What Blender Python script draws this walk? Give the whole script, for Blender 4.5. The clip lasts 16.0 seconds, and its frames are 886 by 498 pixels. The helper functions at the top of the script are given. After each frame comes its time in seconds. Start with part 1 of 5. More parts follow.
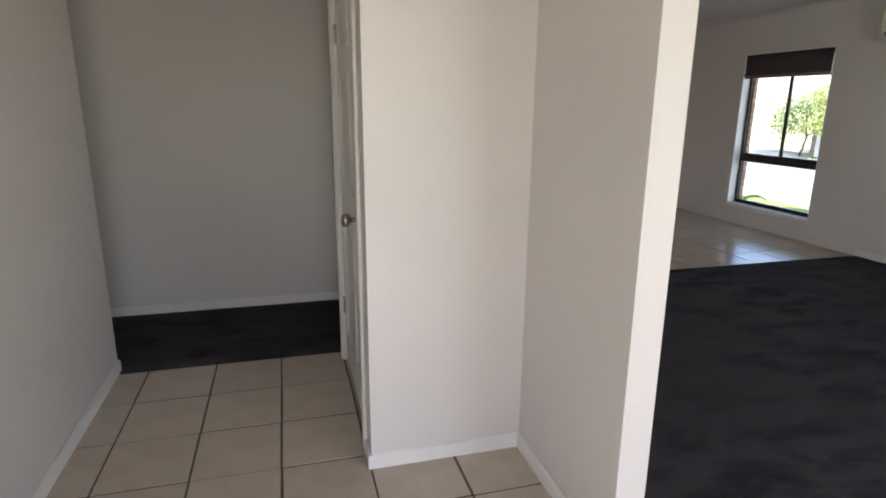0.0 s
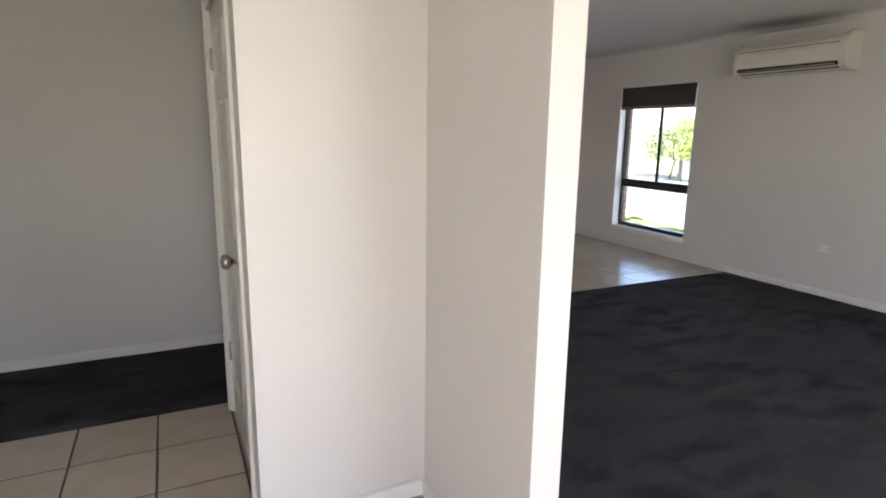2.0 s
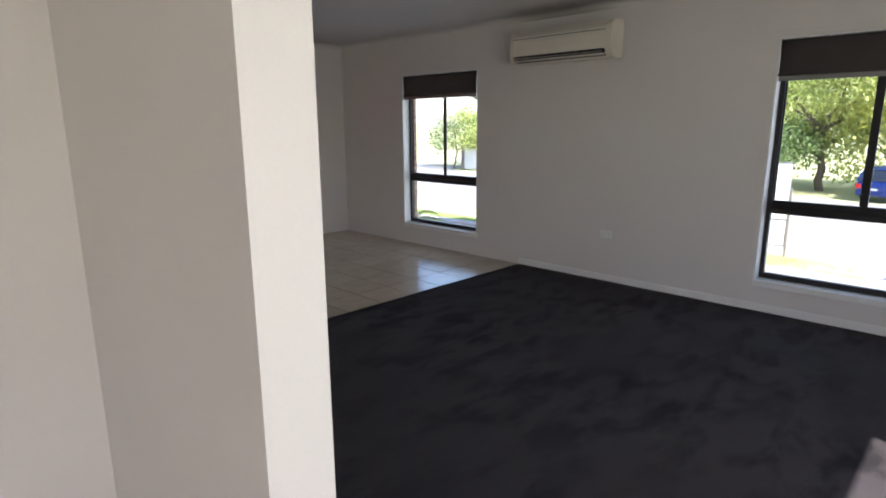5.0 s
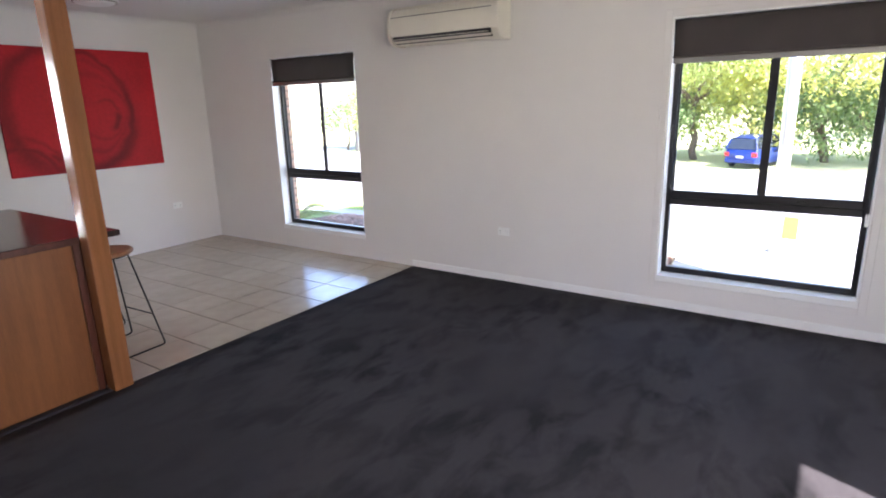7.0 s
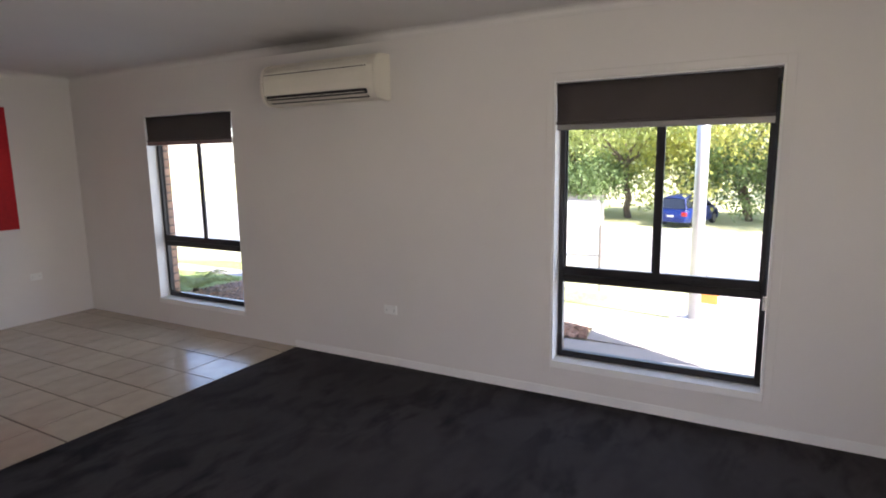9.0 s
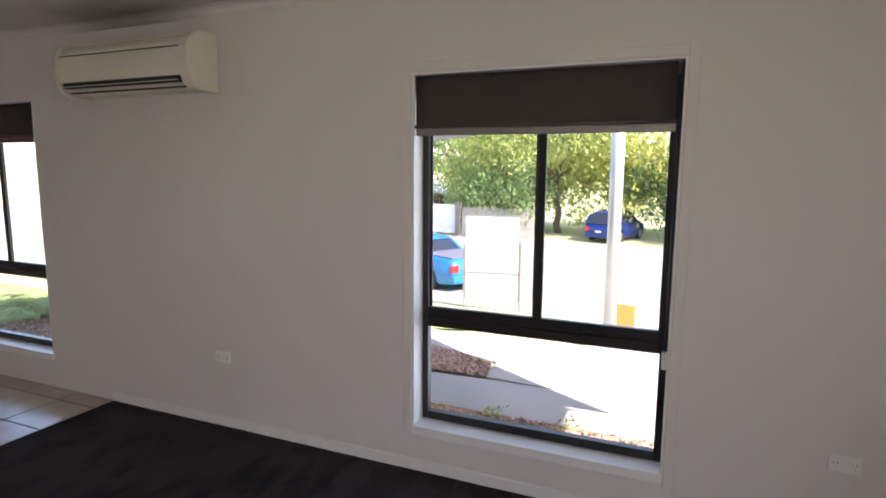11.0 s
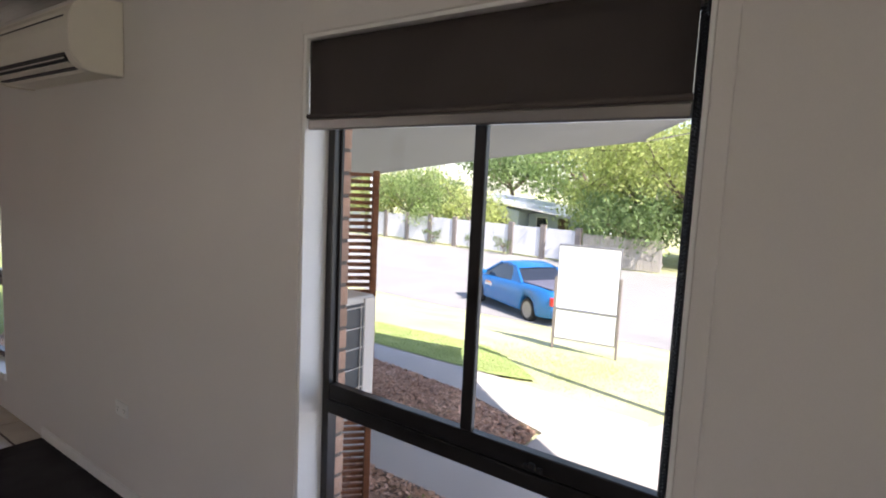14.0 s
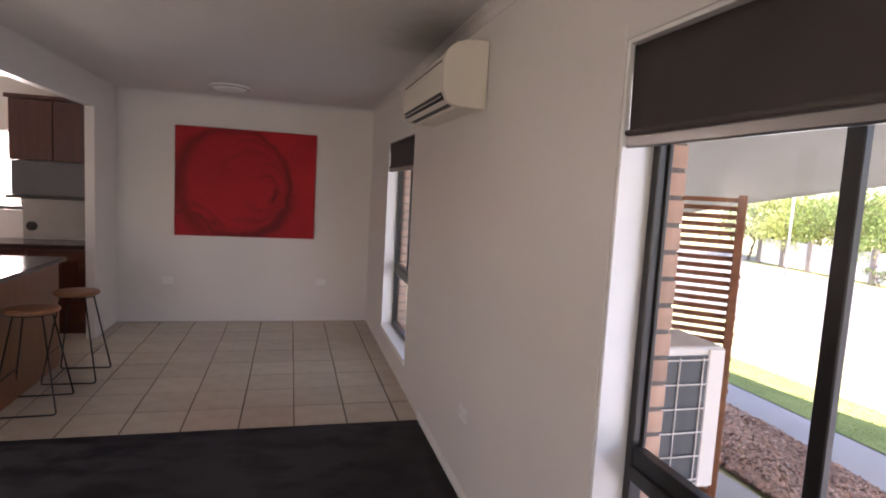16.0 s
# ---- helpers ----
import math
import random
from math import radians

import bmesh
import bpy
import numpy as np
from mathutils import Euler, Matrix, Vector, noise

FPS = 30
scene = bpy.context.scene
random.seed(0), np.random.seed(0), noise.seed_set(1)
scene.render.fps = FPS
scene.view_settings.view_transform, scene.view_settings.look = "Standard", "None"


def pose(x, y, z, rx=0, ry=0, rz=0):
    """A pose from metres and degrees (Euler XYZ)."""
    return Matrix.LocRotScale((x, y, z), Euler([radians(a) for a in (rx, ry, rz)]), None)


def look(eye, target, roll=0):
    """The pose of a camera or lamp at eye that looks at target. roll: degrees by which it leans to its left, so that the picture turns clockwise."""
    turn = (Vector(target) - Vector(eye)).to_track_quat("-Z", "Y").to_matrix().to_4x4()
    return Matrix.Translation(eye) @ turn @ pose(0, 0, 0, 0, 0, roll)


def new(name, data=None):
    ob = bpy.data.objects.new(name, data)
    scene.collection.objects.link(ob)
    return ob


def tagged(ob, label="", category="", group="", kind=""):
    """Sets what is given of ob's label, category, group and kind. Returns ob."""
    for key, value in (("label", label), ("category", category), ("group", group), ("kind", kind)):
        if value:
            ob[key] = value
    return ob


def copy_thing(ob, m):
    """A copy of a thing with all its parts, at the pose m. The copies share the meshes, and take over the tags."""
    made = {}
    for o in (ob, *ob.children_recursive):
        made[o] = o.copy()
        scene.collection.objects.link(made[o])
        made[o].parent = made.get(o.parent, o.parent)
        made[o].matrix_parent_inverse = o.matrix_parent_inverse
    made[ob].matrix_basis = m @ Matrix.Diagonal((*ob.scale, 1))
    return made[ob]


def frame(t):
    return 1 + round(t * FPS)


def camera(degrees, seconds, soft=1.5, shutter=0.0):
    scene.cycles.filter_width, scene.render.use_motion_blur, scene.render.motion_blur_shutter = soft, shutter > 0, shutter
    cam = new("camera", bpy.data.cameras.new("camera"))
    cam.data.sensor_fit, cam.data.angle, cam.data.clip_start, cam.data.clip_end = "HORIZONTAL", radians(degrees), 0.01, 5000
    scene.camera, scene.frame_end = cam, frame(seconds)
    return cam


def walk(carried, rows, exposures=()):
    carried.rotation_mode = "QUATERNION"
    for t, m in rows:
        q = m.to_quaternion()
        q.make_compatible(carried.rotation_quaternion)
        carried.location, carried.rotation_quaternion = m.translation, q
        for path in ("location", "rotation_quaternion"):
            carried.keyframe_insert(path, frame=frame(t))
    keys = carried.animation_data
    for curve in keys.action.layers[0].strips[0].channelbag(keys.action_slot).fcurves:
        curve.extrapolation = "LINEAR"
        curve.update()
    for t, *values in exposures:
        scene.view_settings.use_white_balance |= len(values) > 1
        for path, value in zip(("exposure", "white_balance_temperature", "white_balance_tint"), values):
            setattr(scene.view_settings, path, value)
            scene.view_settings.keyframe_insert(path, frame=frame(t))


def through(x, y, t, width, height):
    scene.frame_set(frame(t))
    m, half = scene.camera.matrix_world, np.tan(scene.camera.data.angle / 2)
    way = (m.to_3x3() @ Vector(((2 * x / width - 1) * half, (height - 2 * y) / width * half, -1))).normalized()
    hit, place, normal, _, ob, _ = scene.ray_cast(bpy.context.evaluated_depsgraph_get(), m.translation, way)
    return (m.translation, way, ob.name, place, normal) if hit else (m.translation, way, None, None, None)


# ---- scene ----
cam = camera(75.5, 16.0, soft=1.9)
PATH = [
    (0, (0.357, 0.345, 1.482), (0.873, 2.213, 0.988), 0.5),
    (0.5, (0.343, 0.358, 1.483), (0.918, 2.215, 1.011), 1.1),
    (1, (0.346, 0.373, 1.494), (0.994, 2.211, 1.043), 1.2),
    (1.5, (0.346, 0.412, 1.484), (1.099, 2.218, 1.07), 1.2),
    (2, (0.414, 0.461, 1.502), (1.263, 2.226, 1.097), 0.8),
    (2.5, (0.543, 0.518, 1.548), (1.42, 2.264, 1.122), -0.2),
    (3, (0.669, 0.573, 1.546), (1.551, 2.315, 1.113), -0.9),
    (3.5, (0.745, 0.591, 1.582), (1.648, 2.324, 1.158), -1.4),
    (4, (0.833, 0.713, 1.542), (1.851, 2.392, 1.163), -0.3),
    (4.5, (0.912, 0.894, 1.501), (2.152, 2.417, 1.126), 0.4),
    (4.7, (0.937, 0.961, 1.485), (2.273, 2.398, 1.098), 0.7),
    (6.8, (1.42, 1.321, 1.598), (2.967, 2.479, 1.083), -2.5),
    (7, (1.535, 1.352, 1.596), (3.14, 2.436, 1.096), -1.6),
    (7.5, (1.724, 1.474, 1.561), (3.479, 2.33, 1.13), -0.7),
    (8, (1.924, 1.426, 1.623), (3.718, 2.22, 1.236), -1.6),
    (8.5, (2.196, 1.244, 1.633), (3.947, 2.146, 1.287), -1.5),
    (9, (2.29, 1.172, 1.645), (4.02, 2.126, 1.33), -0.9),
    (9.5, (2.469, 1.167, 1.648), (4.272, 1.985, 1.368), 0.2),
    (9.7, (2.586, 1.221, 1.667), (4.428, 1.945, 1.38), 0.5),
    (11.8, (3.767, 0.955, 1.625), (5.586, 1.742, 1.354), 0.4),
    (12, (3.902, 0.942, 1.624), (5.742, 1.676, 1.357), 0.7),
    (12.5, (4.116, 0.842, 1.617), (5.952, 1.586, 1.343), 1.3),
    (13, (4.304, 0.726, 1.621), (6.051, 1.673, 1.387), 2.7),
    (13.5, (4.47, 0.759, 1.646), (6.177, 1.774, 1.408), 2.7),
    (14, (4.647, 0.795, 1.635), (6.256, 1.964, 1.421), 2.7),
    (14.5, (4.792, 0.699, 1.643), (6.083, 2.208, 1.408), 3.8),
    (15, (4.903, 0.677, 1.641), (5.877, 2.411, 1.432), 5.0),
    (15.5, (4.968, 0.764, 1.659), (5.754, 2.589, 1.436), 4.7),
    (16, (5.016, 0.829, 1.655), (5.536, 2.749, 1.451), 3.2),
]
EXPOSURES = [(0, 1.78, 6200, 18), (1.8, 2.2, 6180, 18), (3.5, 2.15, 6100, 18), (4.5, 1.65, 6100, 18), (5.7, 1.75, 6050, 19), (6.3, 2.15, 6000, 20), (6.8, 2.9, 5950, 22), (7.4, 2.65, 6050, 23), (8.1, 2.05, 6250, 24), (9.5, 2.05, 6350, 24), (12.0, 1.6, 6500, 23), (14.5, 1.35, 6500, 23), (16.0, 2.05, 6850, 33)]
walk(cam, [(t, look(eye, target, roll)) for t, eye, target, roll in PATH], EXPOSURES)

# ---- light ----
SUN_DIR = Vector((0.37, 0.95, -1.0)).normalized()  # the way the sunlight travels
world = bpy.data.worlds.new("sky")
scene.world = world
world.use_nodes = True
wn, wl = world.node_tree.nodes, world.node_tree.links
sky = wn.new("ShaderNodeTexSky")
sky.sky_type = "NISHITA"
sky.sun_disc = False
sky.sun_elevation = radians(45)
sky.sun_rotation = math.atan2(-SUN_DIR.x, -SUN_DIR.y)
wn["Background"].inputs["Strength"].default_value = 0.15
wl.new(sky.outputs["Color"], wn["Background"].inputs["Color"])
sun = new("sun", bpy.data.lights.new("sun", "SUN"))
sun.data.energy, sun.data.angle, sun.data.color = 5.0, radians(0.5), (1.0, 0.95, 0.86)
sun.matrix_world = look((0, 0, 20), Vector((0, 0, 20)) + SUN_DIR)


def sky_panel(name, x, y, z, rz, w, h, watts, color):
    """Sky light that comes in at an opening."""
    ob = new(name, bpy.data.lights.new(name, "AREA"))
    ob.data.shape, ob.data.size, ob.data.size_y, ob.data.energy, ob.data.color = "RECTANGLE", w, h, watts, color
    ob.matrix_world = pose(x, y, z, 90, 0, rz)
    return ob


sky_panel("window_light", 6.3, 5.92, 1.15, 90, 1.2, 1.75, 2.0, (0.55, 0.77, 1.0))
sky_panel("window_light", 6.34, 1.73, 1.15, 90, 1.15, 1.7, 1.8, (0.45, 0.70, 1.0))
sky_panel("door_light", 0.27, -0.85, 1.05, 0, 0.8, 2.0, 3.0, (1.0, 0.97, 0.93))
sky_panel("door_light", 2.66, -0.85, 1.08, 0, 1.6, 2.1, 9.0, (1.0, 0.97, 0.94))
sky_panel("window_light", 1.95, 8.1, 1.62, 180, 0.6, 0.8, 24, (1.0, 0.95, 0.86))

# ---- materials ----


def material(name, color, rough=0.6, metal=0.0, vary=0.12, scale=6.0, fine=120.0, bump=0.1, depth=0.002, dark=None, spec=0.5, stretch=(1, 1, 1), per_object=0.0, sheen=0.0):
    """A surface with two scales of variation: broad stains and fine grain."""
    m = bpy.data.materials.new(name)
    m.use_nodes = True
    n, l = m.node_tree.nodes, m.node_tree.links
    b = n["Principled BSDF"]
    co = n.new("ShaderNodeTexCoord")
    mp = n.new("ShaderNodeMapping")
    mp.inputs["Scale"].default_value = stretch
    l.new(co.outputs["Object"], mp.inputs["Vector"])
    big = n.new("ShaderNodeTexNoise")
    big.inputs["Scale"].default_value, big.inputs["Detail"].default_value = scale, 4
    small = n.new("ShaderNodeTexNoise")
    small.inputs["Scale"].default_value, small.inputs["Detail"].default_value = fine, 3
    for t in (big, small):
        l.new(mp.outputs["Vector"], t.inputs["Vector"])
    mix = n.new("ShaderNodeMix")
    mix.data_type = "RGBA"
    lo = dark or [c * (1 - vary) for c in color]
    hi = [min(1, c * (1 + vary * 0.6)) for c in color]
    mix.inputs["A"].default_value, mix.inputs["B"].default_value = (*lo, 1), (*hi, 1)
    add = n.new("ShaderNodeMath")
    add.operation = "MULTIPLY_ADD"
    add.inputs[1].default_value, add.inputs[2].default_value = 0.4, 0.0
    l.new(small.outputs["Fac"], add.inputs[0])
    half = n.new("ShaderNodeMath")
    half.operation = "MULTIPLY_ADD"
    half.inputs[1].default_value = 0.6
    l.new(big.outputs["Fac"], half.inputs[0])
    l.new(add.outputs[0], half.inputs[2])
    ramp = n.new("ShaderNodeMapRange")
    ramp.inputs["From Min"].default_value, ramp.inputs["From Max"].default_value = 0.3, 0.7
    l.new(half.outputs[0], ramp.inputs["Value"])
    l.new(ramp.outputs["Result"], mix.inputs["Factor"])
    out = mix.outputs["Result"]
    if per_object:
        info = n.new("ShaderNodeObjectInfo")
        hsv = n.new("ShaderNodeHueSaturation")
        rng = n.new("ShaderNodeMapRange")
        rng.inputs["To Min"].default_value, rng.inputs["To Max"].default_value = 1 - per_object, 1 + per_object
        l.new(info.outputs["Random"], rng.inputs["Value"])
        l.new(rng.outputs["Result"], hsv.inputs["Value"])
        l.new(out, hsv.inputs["Color"])
        out = hsv.outputs["Color"]
    l.new(out, b.inputs["Base Color"])
    b.inputs["Roughness"].default_value, b.inputs["Metallic"].default_value = rough, metal
    b.inputs["Specular IOR Level"].default_value = spec
    if sheen:
        b.inputs["Sheen Weight"].default_value, b.inputs["Sheen Roughness"].default_value = sheen, 0.5
    if bump:
        bm = n.new("ShaderNodeBump")
        bm.inputs["Strength"].default_value, bm.inputs["Distance"].default_value = bump, depth
        l.new(small.outputs["Fac"], bm.inputs["Height"])
        l.new(bm.outputs["Normal"], b.inputs["Normal"])
    return m


PAINT = material("wall_paint", (0.71, 0.678, 0.652), 0.42, vary=0.04, scale=1.6, fine=260, bump=0.12, depth=0.0006, spec=0.4)
TRIM = material("gloss_trim_paint", (0.82, 0.81, 0.79), 0.3, vary=0.05, scale=5, fine=150, bump=0.08, depth=0.0004)
DOORP = material("door_paint", (0.77, 0.75, 0.70), 0.28, vary=0.05, scale=4, fine=180, bump=0.1, depth=0.0004)
TILE = material("beige_tile", (0.50, 0.43, 0.345), 0.19, vary=0.14, scale=7, fine=160, bump=0.06, depth=0.0006, per_object=0.05)
GROUT = material("dark_grout", (0.10, 0.075, 0.055), 0.9, vary=0.3, scale=9, fine=300, bump=0.3)
FRAME = material("black_aluminium", (0.028, 0.026, 0.026), 0.33, metal=0.3, vary=0.3, scale=8, fine=200, bump=0.05, depth=0.0003)
FABRIC = material("blind_fabric", (0.100, 0.083, 0.075), 0.85, vary=0.15, scale=3, fine=900, bump=0.3, depth=0.0004)
SILVER = material("brushed_alu", (0.40, 0.385, 0.37), 0.3, metal=0.9, vary=0.1, scale=10, fine=300, bump=0.05, stretch=(1, 0.05, 1))
STEEL = material("satin_nickel", (0.42, 0.38, 0.34), 0.22, metal=1.0, vary=0.1, fine=300, bump=0.03)
PLASTIC = material("aged_white_plastic", (0.76, 0.71, 0.61), 0.35, vary=0.05, scale=4, fine=200, bump=0.03)
WHITEP = material("white_plastic", (0.80, 0.80, 0.78), 0.32, vary=0.04, scale=8, fine=200, bump=0.02)
BLACKP = material("black_plastic", (0.012, 0.012, 0.012), 0.5, vary=0.2)
VENEER = material("orange_timber_veneer", (0.20, 0.075, 0.024), 0.3, vary=0.3, dark=(0.13, 0.045, 0.014), scale=3.5, fine=60, bump=0.08, depth=0.0006, stretch=(6, 6, 0.35))
POSTW = material("varnished_post_timber", (0.25, 0.10, 0.036), 0.22, dark=(0.15, 0.057, 0.02), scale=4, fine=70, bump=0.1, depth=0.0006, stretch=(8, 8, 0.4))
DARKW = material("dark_red_timber", (0.085, 0.024, 0.013), 0.3, dark=(0.045, 0.012, 0.007), scale=4, fine=70, bump=0.1, depth=0.0006, stretch=(6, 6, 0.4))
BENCH = material("dark_benchtop", (0.045, 0.030, 0.026), 0.16, vary=0.35, scale=30, fine=400, bump=0.02)
SEATW = material("stool_seat_timber", (0.27, 0.125, 0.055), 0.35, dark=(0.17, 0.07, 0.03), scale=4, fine=60, bump=0.1, depth=0.0005, stretch=(8, 0.8, 1))
IRON = material("black_iron", (0.015, 0.014, 0.013), 0.4, metal=0.6, vary=0.2)
BRICK = material("salmon_brick", (0.52, 0.315, 0.22), 0.85, vary=0.3, scale=14, fine=220, bump=0.5, depth=0.002, per_object=0.16)
MORTAR = material("grey_mortar", (0.16, 0.13, 0.11), 0.95, vary=0.25, fine=200, bump=0.4)
SLATW = material("stained_slat_timber", (0.27, 0.115, 0.055), 0.6, dark=(0.17, 0.065, 0.03), scale=5, fine=90, bump=0.25, depth=0.001, stretch=(1, 6, 8), per_object=0.12)
CONC = material("concrete", (0.46, 0.43, 0.39), 0.85, vary=0.2, scale=1.4, fine=60, bump=0.3, depth=0.003)
ROAD = material("sun_bleached_asphalt", (0.30, 0.29, 0.27), 0.9, vary=0.2, scale=0.6, fine=70, bump=0.4, depth=0.004)
LAWN = material("dry_lawn", (0.52, 0.51, 0.31), 0.95, dark=(0.38, 0.40, 0.17), scale=1.2, fine=30, bump=0.5, depth=0.02)
LAWNG = material("green_lawn", (0.36, 0.42, 0.15), 0.95, dark=(0.25, 0.32, 0.09), scale=2.0, fine=50, bump=0.6, depth=0.015)
GRASS = material("lawn_grass", (0.35, 0.43, 0.15), 0.7, dark=(0.22, 0.31, 0.08), scale=2, fine=40, bump=0)
DIRT = material("garden_soil", (0.26, 0.185, 0.135), 0.95, vary=0.4, scale=5, fine=60, bump=0.6, depth=0.01)
PAVER = material("pale_paver", (0.50, 0.43, 0.36), 0.85, vary=0.2, scale=6, fine=120, bump=0.3, per_object=0.08)
UTE = material("blue_car_paint", (0.014, 0.145, 0.40), 0.25, metal=0.05, vary=0.08, scale=3, fine=400, bump=0)
SUVP = material("deep_blue_car_paint", (0.006, 0.022, 0.14), 0.3, metal=0.05, vary=0.08, scale=3, fine=400, bump=0)
GLASSD = material("dark_car_glass", (0.02, 0.025, 0.035), 0.06, vary=0.1, spec=0.8, bump=0)
RUBBER = material("tyre_rubber", (0.018, 0.018, 0.018), 0.8, vary=0.2)
ALLOY = material("alloy_wheel", (0.30, 0.29, 0.28), 0.3, metal=0.8, vary=0.1)
REDL = material("red_lens", (0.5, 0.02, 0.015), 0.2, vary=0.1)
TONNEAU = material("vinyl_cover", (0.13, 0.125, 0.16), 0.5, vary=0.15)
SIGNW = material("white_sign_board", (0.78, 0.78, 0.77), 0.5, vary=0.06, scale=2)
GREYM = material("grey_metal", (0.32, 0.32, 0.33), 0.45, metal=0.6, vary=0.15)
COIL = material("dark_coil_fins", (0.075, 0.095, 0.115), 0.5, vary=0.3, scale=20, fine=400, bump=0.3, depth=0.002, stretch=(1, 1, 0.05))
POLEM = material("galvanised_pole", (0.55, 0.56, 0.57), 0.45, metal=0.5, vary=0.12, scale=4)
ORANGE = material("orange_panel", (0.85, 0.34, 0.08), 0.5, vary=0.1)
FENCEW = material("white_fence_sheet", (0.62, 0.62, 0.62), 0.6, vary=0.15, scale=1.2)
FENCEP = material("fence_post_timber", (0.20, 0.175, 0.155), 0.8, vary=0.3, stretch=(5, 5, 1))
PICKET = material("weathered_paling", (0.40, 0.37, 0.32), 0.85, vary=0.3, stretch=(5, 5, 1), per_object=0.12)
HOUSEW = material("pale_blue_cladding", (0.50, 0.56, 0.60), 0.7, vary=0.1, scale=2)
ROOFM = material("pale_metal_roof", (0.55, 0.58, 0.62), 0.4, metal=0.3, vary=0.12)
BARK = material("tree_bark", (0.16, 0.12, 0.09), 0.95, vary=0.4, scale=6, fine=60, bump=0.6, depth=0.01, stretch=(3, 3, 0.6))
SPLASH = material("pale_splashback", (0.36, 0.33, 0.31), 0.3, vary=0.08)
HOOD = material("rangehood_grey", (0.085, 0.082, 0.09), 0.35, metal=0.5, vary=0.1)
FASCIA = material("fascia_paint", (0.60, 0.58, 0.55), 0.6, vary=0.08)
ROOFT = material("roof_sheet", (0.25, 0.22, 0.20), 0.5, vary=0.15)


def leaf_material(name, light, dark, through=0.55):
    m = material(name, light, 0.55, dark=dark, scale=0.9, fine=9, bump=0, spec=0.3)
    n, l = m.node_tree.nodes, m.node_tree.links
    b = n["Principled BSDF"]
    tr = n.new("ShaderNodeBsdfTranslucent")
    mixs = n.new("ShaderNodeMixShader")
    mixs.inputs["Fac"].default_value = through
    src = b.inputs["Base Color"].links[0].from_socket
    geo = n.new("ShaderNodeNewGeometry")
    hsv = n.new("ShaderNodeHueSaturation")
    rng = n.new("ShaderNodeMapRange")
    rng.inputs["To Min"].default_value, rng.inputs["To Max"].default_value = 0.65, 1.3
    l.new(geo.outputs["Random Per Island"], rng.inputs["Value"])
    l.new(rng.outputs["Result"], hsv.inputs["Value"])
    l.new(src, hsv.inputs["Color"])
    l.new(hsv.outputs["Color"], b.inputs["Base Color"])
    l.new(hsv.outputs["Color"], tr.inputs["Color"])
    l.new(b.outputs["BSDF"], mixs.inputs[1])
    l.new(tr.outputs["BSDF"], mixs.inputs[2])
    l.new(mixs.outputs["Shader"], n["Material Output"].inputs["Surface"])
    return m


LEAF = leaf_material("fresh_leaf", (0.58, 0.62, 0.24), (0.30, 0.38, 0.11))
LEAFM = leaf_material("mid_green_leaf", (0.34, 0.44, 0.16), (0.16, 0.24, 0.08))
LEAFY = leaf_material("yellow_green_leaf", (0.68, 0.66, 0.20), (0.44, 0.46, 0.11))
LEAFD = leaf_material("deep_green_leaf", (0.26, 0.35, 0.14), (0.11, 0.18, 0.07))
CHIP = leaf_material("bark_chip", (0.73, 0.50, 0.36), (0.35, 0.20, 0.135), 0.03)
SAIL = leaf_material("grey_shade_cloth", (0.30, 0.30, 0.275), (0.26, 0.26, 0.24), 0.35)


def carpet_material():
    m = material("charcoal_carpet", (0.052, 0.047, 0.049), 0.95, dark=(0.036, 0.032, 0.034), scale=1.0, fine=380, bump=0.9, depth=0.004, spec=0.06, sheen=0.025)
    n, l = m.node_tree.nodes, m.node_tree.links
    b = n["Principled BSDF"]
    src = b.inputs["Base Color"].links[0].from_socket
    co = n.new("ShaderNodeTexCoord")
    mp = n.new("ShaderNodeMapping")
    mp.inputs["Scale"].default_value, mp.inputs["Rotation"].default_value = (1.3, 2.6, 1), (0, 0, 0.9)
    l.new(co.outputs["Object"], mp.inputs["Vector"])
    nap = n.new("ShaderNodeTexNoise")
    nap.inputs["Scale"].default_value, nap.inputs["Detail"].default_value, nap.inputs["Roughness"].default_value, nap.inputs["Distortion"].default_value = 2.0, 9, 0.60, 0.35
    l.new(mp.outputs["Vector"], nap.inputs["Vector"])
    ramp = n.new("ShaderNodeValToRGB")
    ramp.color_ramp.elements[0].position, ramp.color_ramp.elements[1].position = 0.39, 0.54
    ramp.color_ramp.elements[0].color, ramp.color_ramp.elements[1].color = (0.46, 0.46, 0.46, 1), (1.12, 1.12, 1.12, 1)
    l.new(nap.outputs["Fac"], ramp.inputs["Fac"])
    # trodden patches where the pile is brushed about
    area = n.new("ShaderNodeTexNoise")
    area.inputs["Scale"].default_value, area.inputs["Detail"].default_value = 0.9, 2
    l.new(co.outputs["Object"], area.inputs["Vector"])
    worn = n.new("ShaderNodeMapRange")
    worn.inputs["From Min"].default_value, worn.inputs["From Max"].default_value = 0.38, 0.60
    worn.inputs["To Min"].default_value, worn.inputs["To Max"].default_value = 0.25, 1.0
    l.new(area.outputs["Fac"], worn.inputs["Value"])
    mul = n.new("ShaderNodeMix")
    mul.data_type, mul.blend_type = "RGBA", "MULTIPLY"
    l.new(worn.outputs["Result"], mul.inputs["Factor"])
    l.new(src, mul.inputs["A"])
    l.new(ramp.outputs["Color"], mul.inputs["B"])
    l.new(mul.outputs["Result"], b.inputs["Base Color"])
    return m


CARPET = carpet_material()


